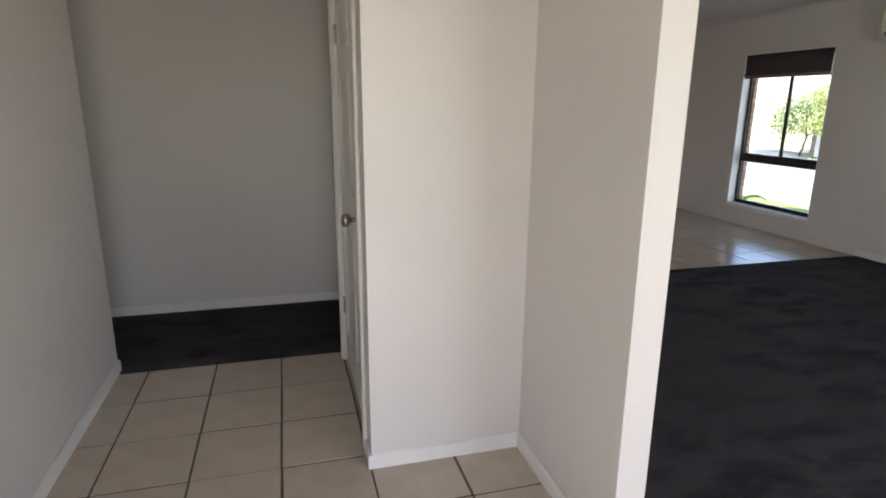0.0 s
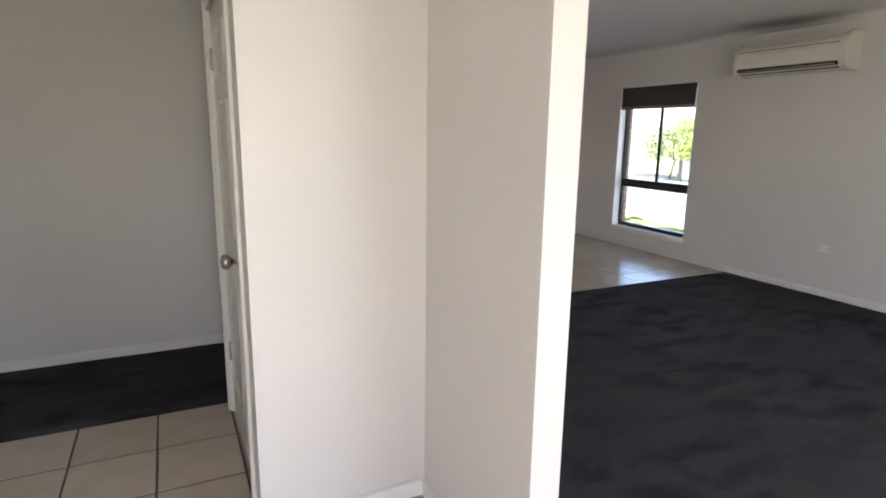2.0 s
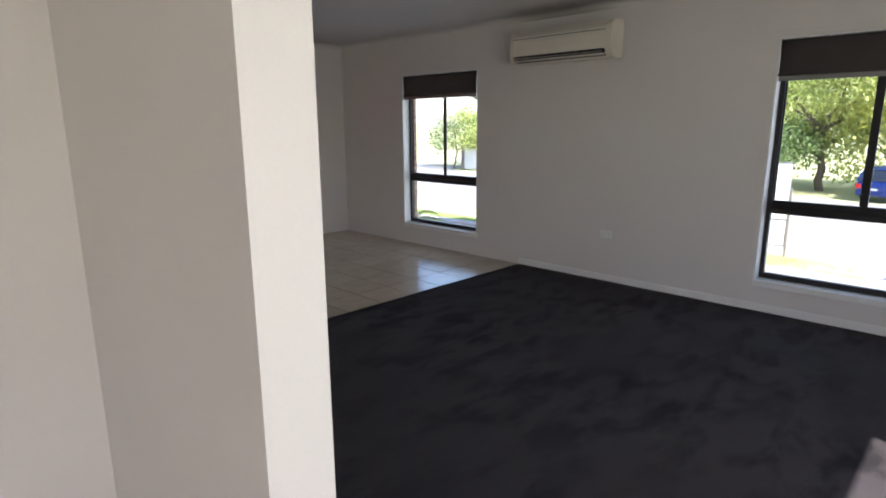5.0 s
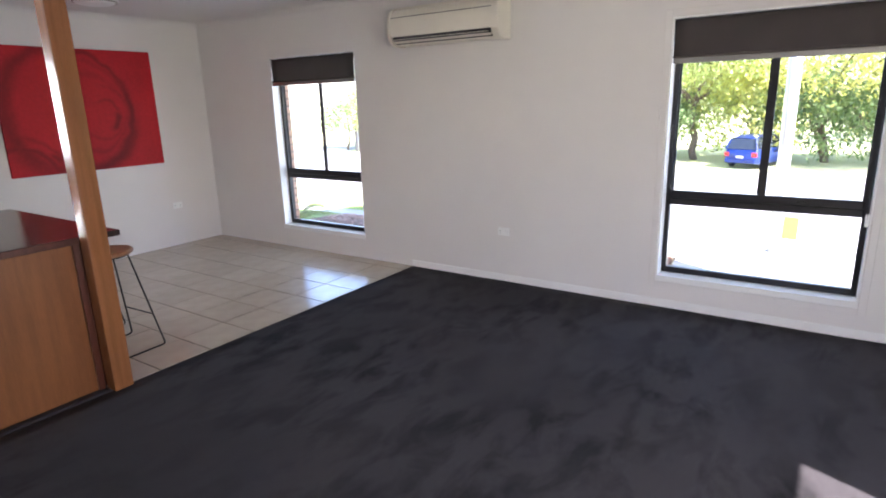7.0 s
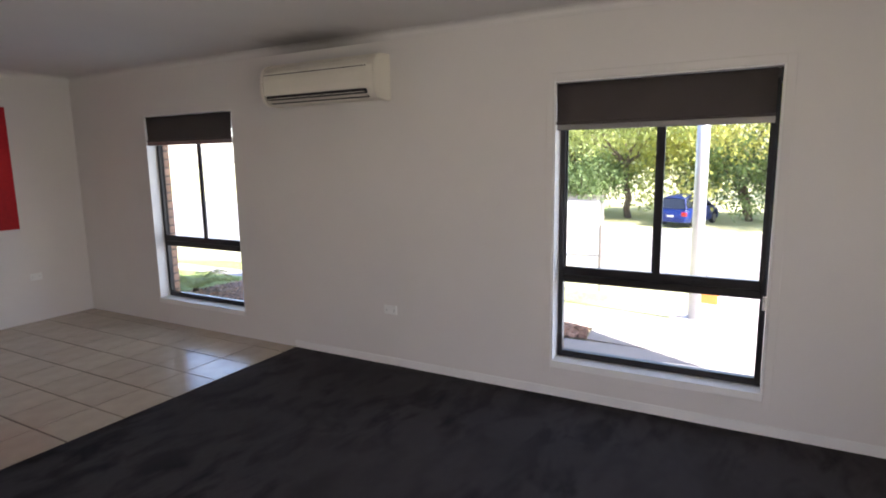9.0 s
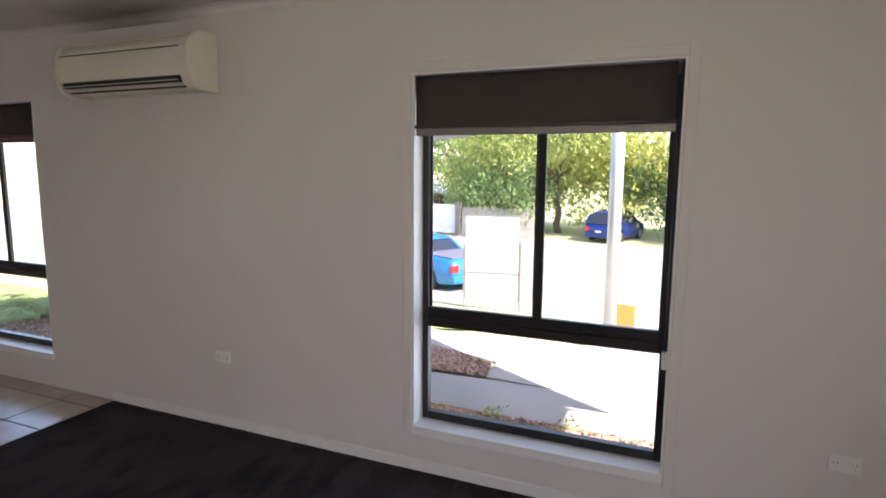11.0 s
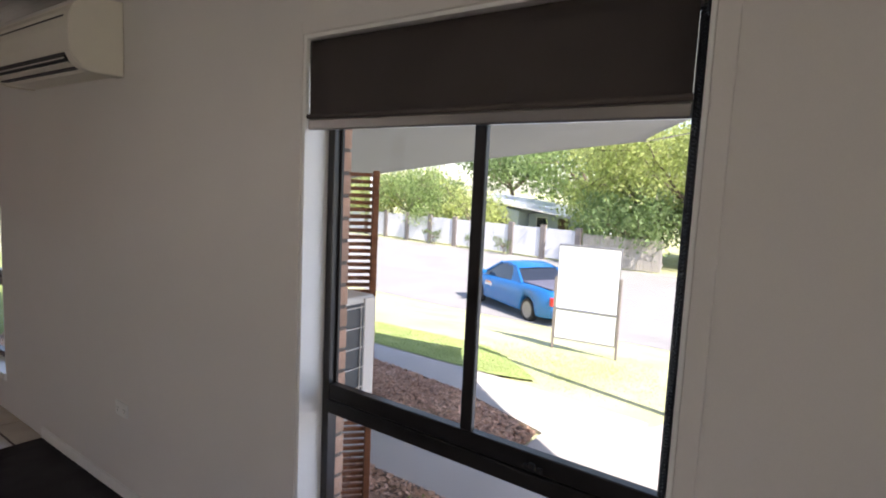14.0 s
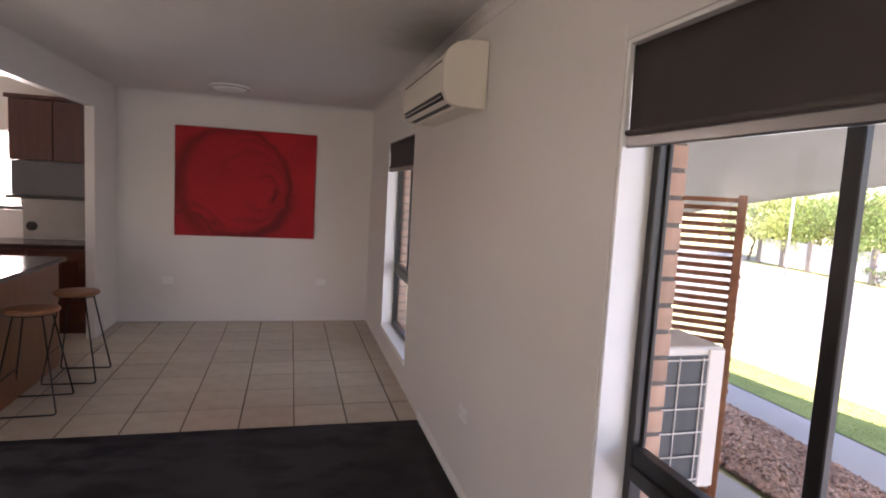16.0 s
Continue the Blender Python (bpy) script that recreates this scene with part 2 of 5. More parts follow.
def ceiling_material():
    """Flat ceiling paint that greys unevenly towards a point above the air conditioner."""
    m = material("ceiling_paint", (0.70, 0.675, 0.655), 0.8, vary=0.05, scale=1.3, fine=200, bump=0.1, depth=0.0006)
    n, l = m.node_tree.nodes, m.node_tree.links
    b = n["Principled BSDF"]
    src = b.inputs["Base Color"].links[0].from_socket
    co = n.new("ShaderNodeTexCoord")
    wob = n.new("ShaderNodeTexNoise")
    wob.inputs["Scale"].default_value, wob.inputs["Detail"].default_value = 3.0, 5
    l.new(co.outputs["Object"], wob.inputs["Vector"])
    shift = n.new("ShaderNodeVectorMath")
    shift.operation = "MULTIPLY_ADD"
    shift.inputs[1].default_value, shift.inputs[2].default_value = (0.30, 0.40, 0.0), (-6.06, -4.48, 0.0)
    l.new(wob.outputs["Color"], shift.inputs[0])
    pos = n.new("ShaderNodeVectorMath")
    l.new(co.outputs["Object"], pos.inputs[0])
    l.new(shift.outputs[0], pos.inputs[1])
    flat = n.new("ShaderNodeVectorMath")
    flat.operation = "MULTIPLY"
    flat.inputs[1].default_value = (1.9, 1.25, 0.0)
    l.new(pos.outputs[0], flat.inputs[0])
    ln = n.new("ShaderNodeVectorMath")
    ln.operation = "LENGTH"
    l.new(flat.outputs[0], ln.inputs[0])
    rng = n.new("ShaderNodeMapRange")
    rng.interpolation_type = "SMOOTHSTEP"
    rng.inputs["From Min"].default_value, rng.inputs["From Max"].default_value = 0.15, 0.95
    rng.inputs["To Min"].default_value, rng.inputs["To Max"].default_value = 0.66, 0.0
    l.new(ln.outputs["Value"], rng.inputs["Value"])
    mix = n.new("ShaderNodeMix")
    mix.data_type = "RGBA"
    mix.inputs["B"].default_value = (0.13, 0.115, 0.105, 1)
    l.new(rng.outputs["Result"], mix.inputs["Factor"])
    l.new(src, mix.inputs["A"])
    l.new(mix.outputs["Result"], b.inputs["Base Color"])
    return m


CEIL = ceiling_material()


def glass_material():
    m = bpy.data.materials.new("window_glass")
    m.use_nodes = True
    n, l = m.node_tree.nodes, m.node_tree.links
    n.remove(n["Principled BSDF"])
    tr = n.new("ShaderNodeBsdfTransparent")
    tr.inputs["Color"].default_value = (0.97, 0.98, 0.98, 1)
    gl = n.new("ShaderNodeBsdfGlossy")
    gl.inputs["Roughness"].default_value = 0.02
    fr = n.new("ShaderNodeLayerWeight")
    fr.inputs["Blend"].default_value = 0.5
    pw = n.new("ShaderNodeMath")
    pw.operation = "POWER"
    pw.inputs[1].default_value = 4.0
    l.new(fr.outputs["Facing"], pw.inputs[0])
    ma = n.new("ShaderNodeMath")
    ma.operation = "MULTIPLY_ADD"
    ma.inputs[1].default_value, ma.inputs[2].default_value = 0.35, 0.02
    l.new(pw.outputs[0], ma.inputs[0])
    mx = n.new("ShaderNodeMixShader")
    l.new(ma.outputs[0], mx.inputs["Fac"])
    l.new(tr.outputs["BSDF"], mx.inputs[1])
    l.new(gl.outputs["BSDF"], mx.inputs[2])
    l.new(mx.outputs["Shader"], n["Material Output"].inputs["Surface"])
    return m


GLASS = glass_material()


def rose_material():
    """A red rose in close view: petals as dark arcs round an off-centre heart."""
    m = material("rose_print", (0.47, 0.012, 0.016), 0.6, dark=(0.32, 0.007, 0.011), scale=2.2, fine=30, bump=0.03, spec=0.3)
    n, l = m.node_tree.nodes, m.node_tree.links
    b = n["Principled BSDF"]
    src = b.inputs["Base Color"].links[0].from_socket
    co = n.new("ShaderNodeTexCoord")
    wob = n.new("ShaderNodeTexNoise")
    wob.inputs["Scale"].default_value = 2.5
    l.new(co.outputs["Object"], wob.inputs["Vector"])
    shift = n.new("ShaderNodeVectorMath")
    shift.operation = "MULTIPLY_ADD"
    shift.inputs[1].default_value, shift.inputs[2].default_value = (0.22, 0.22, 0.22), (-0.11, -0.11, -0.11)
    l.new(wob.outputs["Color"], shift.inputs[0])
    pos = n.new("ShaderNodeVectorMath")
    l.new(co.outputs["Object"], pos.inputs[0])
    l.new(shift.outputs[0], pos.inputs[1])

    def arc(cx, cz, r, width, lx, lz, depth=1.0, sx=1.0):
        """A dark ring of that radius, strongest towards (lx, lz)."""
        sub = n.new("ShaderNodeVectorMath")
        sub.operation = "SUBTRACT"
        sub.inputs[1].default_value = (cx, 0, cz)
        l.new(pos.outputs[0], sub.inputs[0])
        flat = n.new("ShaderNodeVectorMath")
        flat.operation = "MULTIPLY"
        flat.inputs[1].default_value = (sx, 0, 1)
        l.new(sub.outputs[0], flat.inputs[0])
        ln = n.new("ShaderNodeVectorMath")
        ln.operation = "LENGTH"
        l.new(flat.outputs[0], ln.inputs[0])
        d = n.new("ShaderNodeMath")
        d.operation = "SUBTRACT"
        d.inputs[1].default_value = r
        l.new(ln.outputs["Value"], d.inputs[0])
        ab = n.new("ShaderNodeMath")
        ab.operation = "ABSOLUTE"
        l.new(d.outputs[0], ab.inputs[0])
        band = n.new("ShaderNodeMapRange")
        band.interpolation_type = "SMOOTHSTEP"
        band.inputs["From Min"].default_value, band.inputs["From Max"].default_value = 0.0, width
        band.inputs["To Min"].default_value, band.inputs["To Max"].default_value = 1.0, 0.0
        l.new(ab.outputs[0], band.inputs["Value"])
        nrm = n.new("ShaderNodeVectorMath")
        nrm.operation = "NORMALIZE"
        l.new(flat.outputs[0], nrm.inputs[0])
        dot = n.new("ShaderNodeVectorMath")
        dot.operation = "DOT_PRODUCT"
        dot.inputs[1].default_value = Vector((lx, 0, lz)).normalized()
        l.new(nrm.outputs[0], dot.inputs[0])
        side = n.new("ShaderNodeMapRange")
        side.interpolation_type = "SMOOTHSTEP"
        side.inputs["From Min"].default_value, side.inputs["From Max"].default_value = 0.1, 0.95
        l.new(dot.outputs["Value"], side.inputs["Value"])
        mu = n.new("ShaderNodeMath")
        mu.operation = "MULTIPLY"
        side.inputs["To Max"].default_value = depth
        l.new(band.outputs["Result"], mu.inputs[0])
        l.new(side.outputs["Result"], mu.inputs[1])
        return mu.outputs[0]

    total = None
    for a in ((-0.11, -0.02, 0.59, 0.075, 1, -0.35), (-0.12, 0.0, 0.60, 0.05, 0.8, 0.6, 0.75), (-0.11, -0.03, 0.60, 0.12, 0.45, -0.9), (-0.10, 0.02, 0.63, 0.12, -0.8, 0.55, 0.8), (-0.06, -0.02, 0.68, 0.13, -1, -0.1, 0.75),
              (0.24, -0.08, 0.085, 0.06, 1, -0.5, 0.95), (0.20, -0.05, 0.15, 0.04, 0.5, 0.85, 0.55), (0.16, -0.04, 0.23, 0.045, 0.2, -1, 0.4), (0.15, -0.02, 0.29, 0.04, 0.9, 0.4, 0.45), (0.06, -0.02, 0.38, 0.05, -0.2, 1, 0.35), (0.02, -0.02, 0.40, 0.05, 0.5, -0.85, 0.45), (0.0, 0.0, 0.48, 0.05, 0.7, 0.7, 0.35),
              (-0.75, -0.75, 0.42, 0.07, 0.6, 0.8, 0.8), (-0.75, -0.75, 0.55, 0.05, 0.75, 0.65, 0.5), (-0.40, -0.50, 0.07, 0.07, 0.6, 0.5, 0.8), (-0.30, -0.25, 0.32, 0.08, -0.5, -0.8, 0.4)):
        o = arc(*a)
        if total is None:
            total = o
        else:
            mx = n.new("ShaderNodeMath")
            mx.operation = "MAXIMUM"
            l.new(total, mx.inputs[0])
            l.new(o, mx.inputs[1])
            total = mx.outputs[0]
    sc = n.new("ShaderNodeMath")
    sc.operation = "MULTIPLY"
    sc.inputs[1].default_value = 0.66
    l.new(total, sc.inputs[0])
    mix = n.new("ShaderNodeMix")
    mix.data_type = "RGBA"
    mix.inputs["B"].default_value = (0.035, 0.003, 0.006, 1)
    l.new(sc.outputs[0], mix.inputs["Factor"])
    l.new(src, mix.inputs["A"])
    l.new(mix.outputs["Result"], b.inputs["Base Color"])
    return m


ROSE = rose_material()

# ---- building helpers ----


def mesh_of(name, bm, mat, smooth=False):
    me = bpy.data.meshes.new(name)
    bmesh.ops.recalc_face_normals(bm, faces=bm.faces)
    bm.to_mesh(me)
    bm.free()
    me.materials.append(mat)
    if smooth:
        me.shade_smooth()
    return me


def part(name, bm, mat, parent=None, label="", smooth=False):
    ob = new(name, mesh_of(name, bm, mat, smooth))
    ob.parent = parent
    if label:
        ob["label"] = label
    return ob


def thing(name, label, category, group="", at=(0, 0, 0), rz=0.0):
    ob = new(name)
    ob.matrix_world = pose(*at, 0, 0, rz)
    return tagged(ob, label, category, group)


def structure(name, bm, mat, label="", category="", smooth=False):
    return tagged(part(name, bm, mat, smooth=smooth), label, category, kind="structure")


def box(x0, x1, y0, y1, z0, z1, bevel=0.0, seg=1, bm=None):
    """A box between two corners, its edges rounded by bevel; added to bm if given."""
    b = bmesh.new()
    bmesh.ops.create_cube(b, size=1, matrix=Matrix.Translation(((x0 + x1) / 2, (y0 + y1) / 2, (z0 + z1) / 2)) @ Matrix.Diagonal((x1 - x0, y1 - y0, z1 - z0, 1)))
    if bevel:
        bmesh.ops.bevel(b, geom=b.edges[:], offset=bevel, segments=seg, affect="EDGES", profile=0.5)
    if bm is None:
        return b
    return join(bm, b)


def join(bm, b):
    me = bpy.data.meshes.new("tmp")
    b.to_mesh(me)
    b.free()
    bm.from_mesh(me)
    bpy.data.meshes.remove(me)
    return bm


def rod(points, r, seg=8, closed=False, bm=None):
    """A round bar along a line of points, with mitred bends."""
    b = bmesh.new() if bm is None else bm
    pts = [Vector(p) for p in points]
    rings = []
    up = None
    for i, p in enumerate(pts):
        before = pts[i - 1] if i or closed else None
        after = pts[(i + 1) % len(pts)] if i < len(pts) - 1 or closed else None
        d = ((p - before).normalized() if before is not None else Vector()) + ((after - p).normalized() if after is not None else Vector())
        d.normalize()
        if up is None:
            up = Vector((0, 0, 1)) if abs(d.z) < 0.9 else Vector((1, 0, 0))
        s = d.cross(up).normalized()
        u = s.cross(d).normalized()
        up = u
        rings.append([b.verts.new(p + r * (math.cos(a) * s + math.sin(a) * u)) for a in (2 * math.pi * k / seg for k in range(seg))])
    for i in range(len(rings) - (0 if closed else 1)):
        a, c = rings[i], rings[(i + 1) % len(rings)]
        for k in range(seg):
            b.faces.new((a[k], a[(k + 1) % seg], c[(k + 1) % seg], c[k]))
    if not closed:
        b.faces.new(rings[0])
        b.faces.new(rings[-1])
    return b


def lathe(profile, seg=24, m=None):
    """A body turned round z from (radius, height) pairs."""
    b = bmesh.new()
    rings = [[b.verts.new((r * math.cos(2 * math.pi * k / seg), r * math.sin(2 * math.pi * k / seg), z)) for k in range(seg)] for r, z in profile]
    for a, c in zip(rings, rings[1:]):
        for k in range(seg):
            b.faces.new((a[k], a[(k + 1) % seg], c[(k + 1) % seg], c[k]))
    b.faces.new(rings[0])
    b.faces.new(rings[-1])
    if m is not None:
        b.transform(m)
    return b


def extrude(profile, y0, y1, axis="y"):
    """A prism of a closed (a, z) profile, along y (a is x) or along x (a is y)."""
    b = bmesh.new()
    put = (lambda a, z, s: (a, s, z)) if axis == "y" else (lambda a, z, s: (s, a, z))
    one = [b.verts.new(put(a, z, y0)) for a, z in profile]
    two = [b.verts.new(put(a, z, y1)) for a, z in profile]
    b.faces.new(one)
    b.faces.new(two)
    for k in range(len(one)):
        b.faces.new((one[k], one[(k + 1) % len(one)], two[(k + 1) % len(one)], two[k]))
    return b


def wall(name, axis, at, thick, a0, a1, z0, z1, holes=(), label="", mat=None):
    """A wall across x or y at a place, with openings (a0, a1, z0, z1) right through it."""
    b = bmesh.new()
    cuts = sorted({a0, a1, *[h[0] for h in holes], *[h[1] for h in holes]})

    def slab(p, q, lo, hi):
        if axis == "x":
            box(at, at + thick, p, q, lo, hi, bm=b)
        else:
            box(p, q, at, at + thick, lo, hi, bm=b)

    for p, q in zip(cuts, cuts[1:]):
        here = [h for h in holes if h[0] <= p and q <= h[1]]
        if not here:
            slab(p, q, z0, z1)
        for h in here:
            if h[2] > z0:
                slab(p, q, z0, h[2])
            if h[3] < z1:
                slab(p, q, h[3], z1)
    return structure(name, b, mat or PAINT, label or "white painted plasterboard wall", "wall")


# ---- plan ----
XW, CEIL_Z = 5.955, 2.56
W1 = (5.315, 6.565, 0.245, 2.10)
W2 = (1.078, 2.359, 0.245, 2.118)
KW = (1.62, 2.30, 1.20, 2.04)
SLIDER = (1.81, 3.51, 0.0, 2.18)
ENTRY = (-0.15, 0.70, 0.0, 2.06)

wall("wall_east", "x", XW, 0.105, -0.65, 7.79, -0.2, CEIL_Z, [W1, W2], "white painted wall with two tall windows")
wall("wall_north", "y", 7.79, 0.105, 1.40, 6.06, -0.2, CEIL_Z, [KW], "white painted end wall of the dining nook")
wall("wall_south", "y", -0.755, 0.105, -0.72, 6.06, -0.2, CEIL_Z, [SLIDER, ENTRY], "white painted wall with the entry and a glass door")
wall("wall_west", "x", 1.295, 0.105, 1.687, 7.895, -0.2, CEIL_Z, (), "white painted dividing wall with a square end")
wall("wall_nook", "x", 3.10, 0.085, 7.08, 7.79, -0.2, CEIL_Z, (), "white painted short wall beside the kitchen opening")
wall("wall_header", "x", 3.10, 0.085, 4.64, 7.08, 2.268, CEIL_Z, (), "white painted beam above the kitchen opening")
wall("wall_closet_front", "y", 2.445, 0.10, 0.635, 1.295, -0.2, CEIL_Z, (), "white painted closet wall")
DOOR = (2.60, 3.535, -0.01, 2.05)
wall("wall_closet_side", "x", 0.635, 0.095, 2.545, 3.64, -0.2, CEIL_Z, [DOOR], "white painted closet wall with a panel door")
wall("wall_closet_back", "y", 3.56, 0.08, 0.73, 1.295, -0.2, CEIL_Z)
wall("wall_entry", "x", -0.715, 0.10, -0.65, 3.69, -0.2, CEIL_Z, (), "white painted entry wall")
wall("wall_hall_front", "y", 3.59, 0.10, -2.6, -0.715, -0.2, CEIL_Z)
wall("wall_hall_back", "y", 4.615, 0.10, -2.6, 1.295, -0.2, CEIL_Z, (), "white painted wall at the back of the hall")
wall("wall_hall_end", "x", -2.7, 0.10, 3.59, 4.715, -0.2, CEIL_Z)
structure("ceiling", box(-2.7, 6.06, -0.755, 7.895, CEIL_Z, CEIL_Z + 0.08), CEIL, "flat white plaster ceiling with a soft grey patch", "ceiling")


def cornice(name, x0, y0, x1, y1, nx, ny):
    """A small cove between wall and ceiling; (nx, ny) points into the room."""
    b = bmesh.new()
    prof = [(0.0, -0.055), (0.004, -0.055)] + [(0.05 - 0.046 * math.cos(a), -0.05 + 0.046 * math.sin(a)) for a in (0.3, 0.7, 1.1, 1.45)] + [(0.055, -0.003), (0.055, 0.0), (0, 0)]
    ends = [[b.verts.new((px + nx * (d + 0.001), py + ny * (d + 0.001), CEIL_Z - 0.001 + h)) for d, h in prof] for px, py in ((x0, y0), (x1, y1))]
    for k in range(len(prof)):
        b.faces.new((ends[0][k], ends[0][(k + 1) % len(prof)], ends[1][(k + 1) % len(prof)], ends[1][k]))
    structure(name, b, CEIL, "white plaster cove cornice", "cornice")


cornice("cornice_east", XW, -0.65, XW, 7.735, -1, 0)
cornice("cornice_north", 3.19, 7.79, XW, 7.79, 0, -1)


def skirting(name, x0, x1, y0, y1):
    b = box(x0, x1, y0, y1, 0.0, 0.068)
    top = [e for e in b.edges if all(abs(v.co.z - 0.068) < 1e-5 for v in e.verts)]
    bmesh.ops.bevel(b, geom=top, offset=0.005, segments=2, affect="EDGES")
    structure(name, b, TRIM, "white painted timber skirting board", "skirting")


skirting("baseboard_east", XW - 0.014, XW - 0.0005, -0.65, 4.70)
skirting("baseboard_closet", 0.6345, 1.281, 2.431, 2.4445)
skirting("baseboard_divider", 1.281, 1.2945, 1.687, 2.4445)
skirting("baseboard_divider_back", 1.4005, 1.414, 1.687, 4.70)
skirting("baseboard_entry", -0.6145, -0.601, -0.65, 3.69)
skirting("baseboard_hall", -2.6, 1.29, 4.601, 4.6145)
skirting("baseboard_south", 3.65, 5.94, -0.6495, -0.636)
skirting("baseboard_closet_end", 0.621, 0.6345, 2.431, 2.56)

# ---- floors ----
structure("floor_slab", box(-2.7, 6.06, -0.755, 7.895, -0.20, -0.0035), GROUT, "concrete floor slab", "floor")


def carpet(name, x0, x1, y0, y1, label):
    b = bmesh.new()
    nx, ny = max(2, int((x1 - x0) / 0.12)), max(2, int((y1 - y0) / 0.12))
    grid = [[b.verts.new((x0 + (x1 - x0) * i / nx, y0 + (y1 - y0) * j / ny, 0.004 + 0.0025 * noise.noise((i * 0.37, j * 0.41, 3.0)))) for j in range(ny + 1)] for i in range(nx + 1)]
    for i in range(nx):
        for j in range(ny):
            b.faces.new((grid[i][j], grid[i + 1][j], grid[i + 1][j + 1], grid[i][j + 1]))
    r = bmesh.ops.extrude_edge_only(b, edges=[e for e in b.edges if e.is_boundary])
    for v in r["geom"]:
        if isinstance(v, bmesh.types.BMVert):
            v.co.z = -0.0115
    structure(name, b, CARPET, label, "carpet", smooth=True)


carpet("carpet_living", 1.4005, XW - 0.0005, -0.65, 4.688, "dark charcoal plush carpet with brushed nap marks")
carpet("carpet_bench", 1.4005, 2.972, 4.689, 4.771, "dark charcoal plush carpet against the kitchen bench")
carpet("carpet_hall", -2.6, 1.2945, 3.642, 4.6145, "dark charcoal plush carpet in the hall")

# ---- windows ----


def window(name, y0, y1, z0, z1, trimmed, label):
    """A black aluminium window: sliders above a fixed pane, in a white lined reveal."""
    w = tagged(thing(name, label, "window"), kind="structure")
    lin = bmesh.new()
    for a in ((XW - 0.001, 6.075, y1 - 0.012, y1 + 0.001, z0, z1), (XW - 0.001, 6.075, y0 - 0.001, y0 + 0.012, z0, z1), (XW - 0.001, 6.075, y0 + 0.012, y1 - 0.012, z1 - 0.012, z1 + 0.001), (XW - 0.012, 6.075, y0 + 0.001, y1 - 0.001, z0 - 0.036, z0 + 0.012)):
        box(*a, bevel=0.002, bm=lin)
    part("window_sill", lin, TRIM, w, "white painted reveal lining")
    fx0, fx1 = 6.060, 6.106
    a0, a1, b0, b1 = y0 + 0.013, y1 - 0.013, z0 + 0.013, z1 - 0.013
    f = bmesh.new()
    for a in ((fx0, fx1, a0, a0 + 0.034, b0, b1), (fx0, fx1, a1 - 0.034, a1, b0, b1), (fx0, fx1, a0 + 0.034, a1 - 0.034, b0, b0 + 0.045), (fx0, fx1, a0 + 0.034, a1 - 0.034, b1 - 0.045, b1)):
        box(*a, bevel=0.003, bm=f)
    part("window_frame", f, FRAME, w, "black aluminium frame")
    tr = box(fx0 - 0.006, fx1, a0 + 0.034, a1 - 0.034, 0.792, 0.842, bevel=0.003)
    box(fx0 + 0.004, fx1 - 0.006, a0 + 0.034, a1 - 0.034, 0.842, 0.898, bevel=0.003, bm=tr)
    part("transom", tr, FRAME, w, "black aluminium transom with a sliding track")
    mid = (a0 + a1) / 2
    st = box(fx0 + 0.004, fx0 + 0.026, mid - 0.030, mid + 0.012, 0.898, b1 - 0.045, bevel=0.003)
    box(fx0 + 0.028, fx1 - 0.004, mid - 0.012, mid + 0.026, 0.898, b1 - 0.045, bevel=0.003, bm=st)
    part("meeting_stile", st, FRAME, w)
    ed = box(fx0 + 0.006, fx0 + 0.026, a0 + 0.034, a0 + 0.045, 0.898, b1 - 0.045, bevel=0.002)
    box(fx0 + 0.028, fx1 - 0.006, a1 - 0.045, a1 - 0.034, 0.898, b1 - 0.045, bevel=0.002, bm=ed)
    part("sash_stile", ed, FRAME, w)
    la = box(fx0 - 0.016, fx0 - 0.004, mid - 0.28, mid - 0.22, 0.856, 0.872, bevel=0.003)
    box(fx0 - 0.022, fx0 - 0.012, mid - 0.262, mid - 0.240, 0.860, 0.882, bevel=0.003, bm=la)
    part("sash_latch", la, BLACKP, w)
    for pn in ((fx0 + 0.026, a0 + 0.034, a1 - 0.034, b0 + 0.045, 0.792), (fx0 + 0.014, a0 + 0.040, mid - 0.02, 0.898, b1 - 0.045), (fx0 + 0.034, mid + 0.02, a1 - 0.04, 0.898, b1 - 0.045)):
        g = part("pane", box(pn[0], pn[0] + 0.004, pn[1], pn[2], pn[3], pn[4]), GLASS, w, "clear glass pane")
        g.visible_shadow = False
    if trimmed:
        t = bmesh.new()
        k = 0.048
        for a in ((y1 + 0.002, y1 + k, z0 - 0.084, z1 + k), (y0 - k, y0 - 0.002, z0 - 0.084, z1 + k), (y0 - 0.002, y1 + 0.002, z1 + 0.002, z1 + k), (y0 - 0.002, y1 + 0.002, z0 - 0.084, z0 - 0.038)):
            box(XW - 0.007, XW + 0.001, a[0], a[1], a[2], a[3], bevel=0.002, bm=t)
        part("architrave", t, PAINT, w, "flat painted trim")
    return w


window("window_1", *W1, False, "black aluminium window with sliders above a fixed pane in the dining nook")
window("window_2", *W2, True, "wide black aluminium window with sliders above a fixed pane")


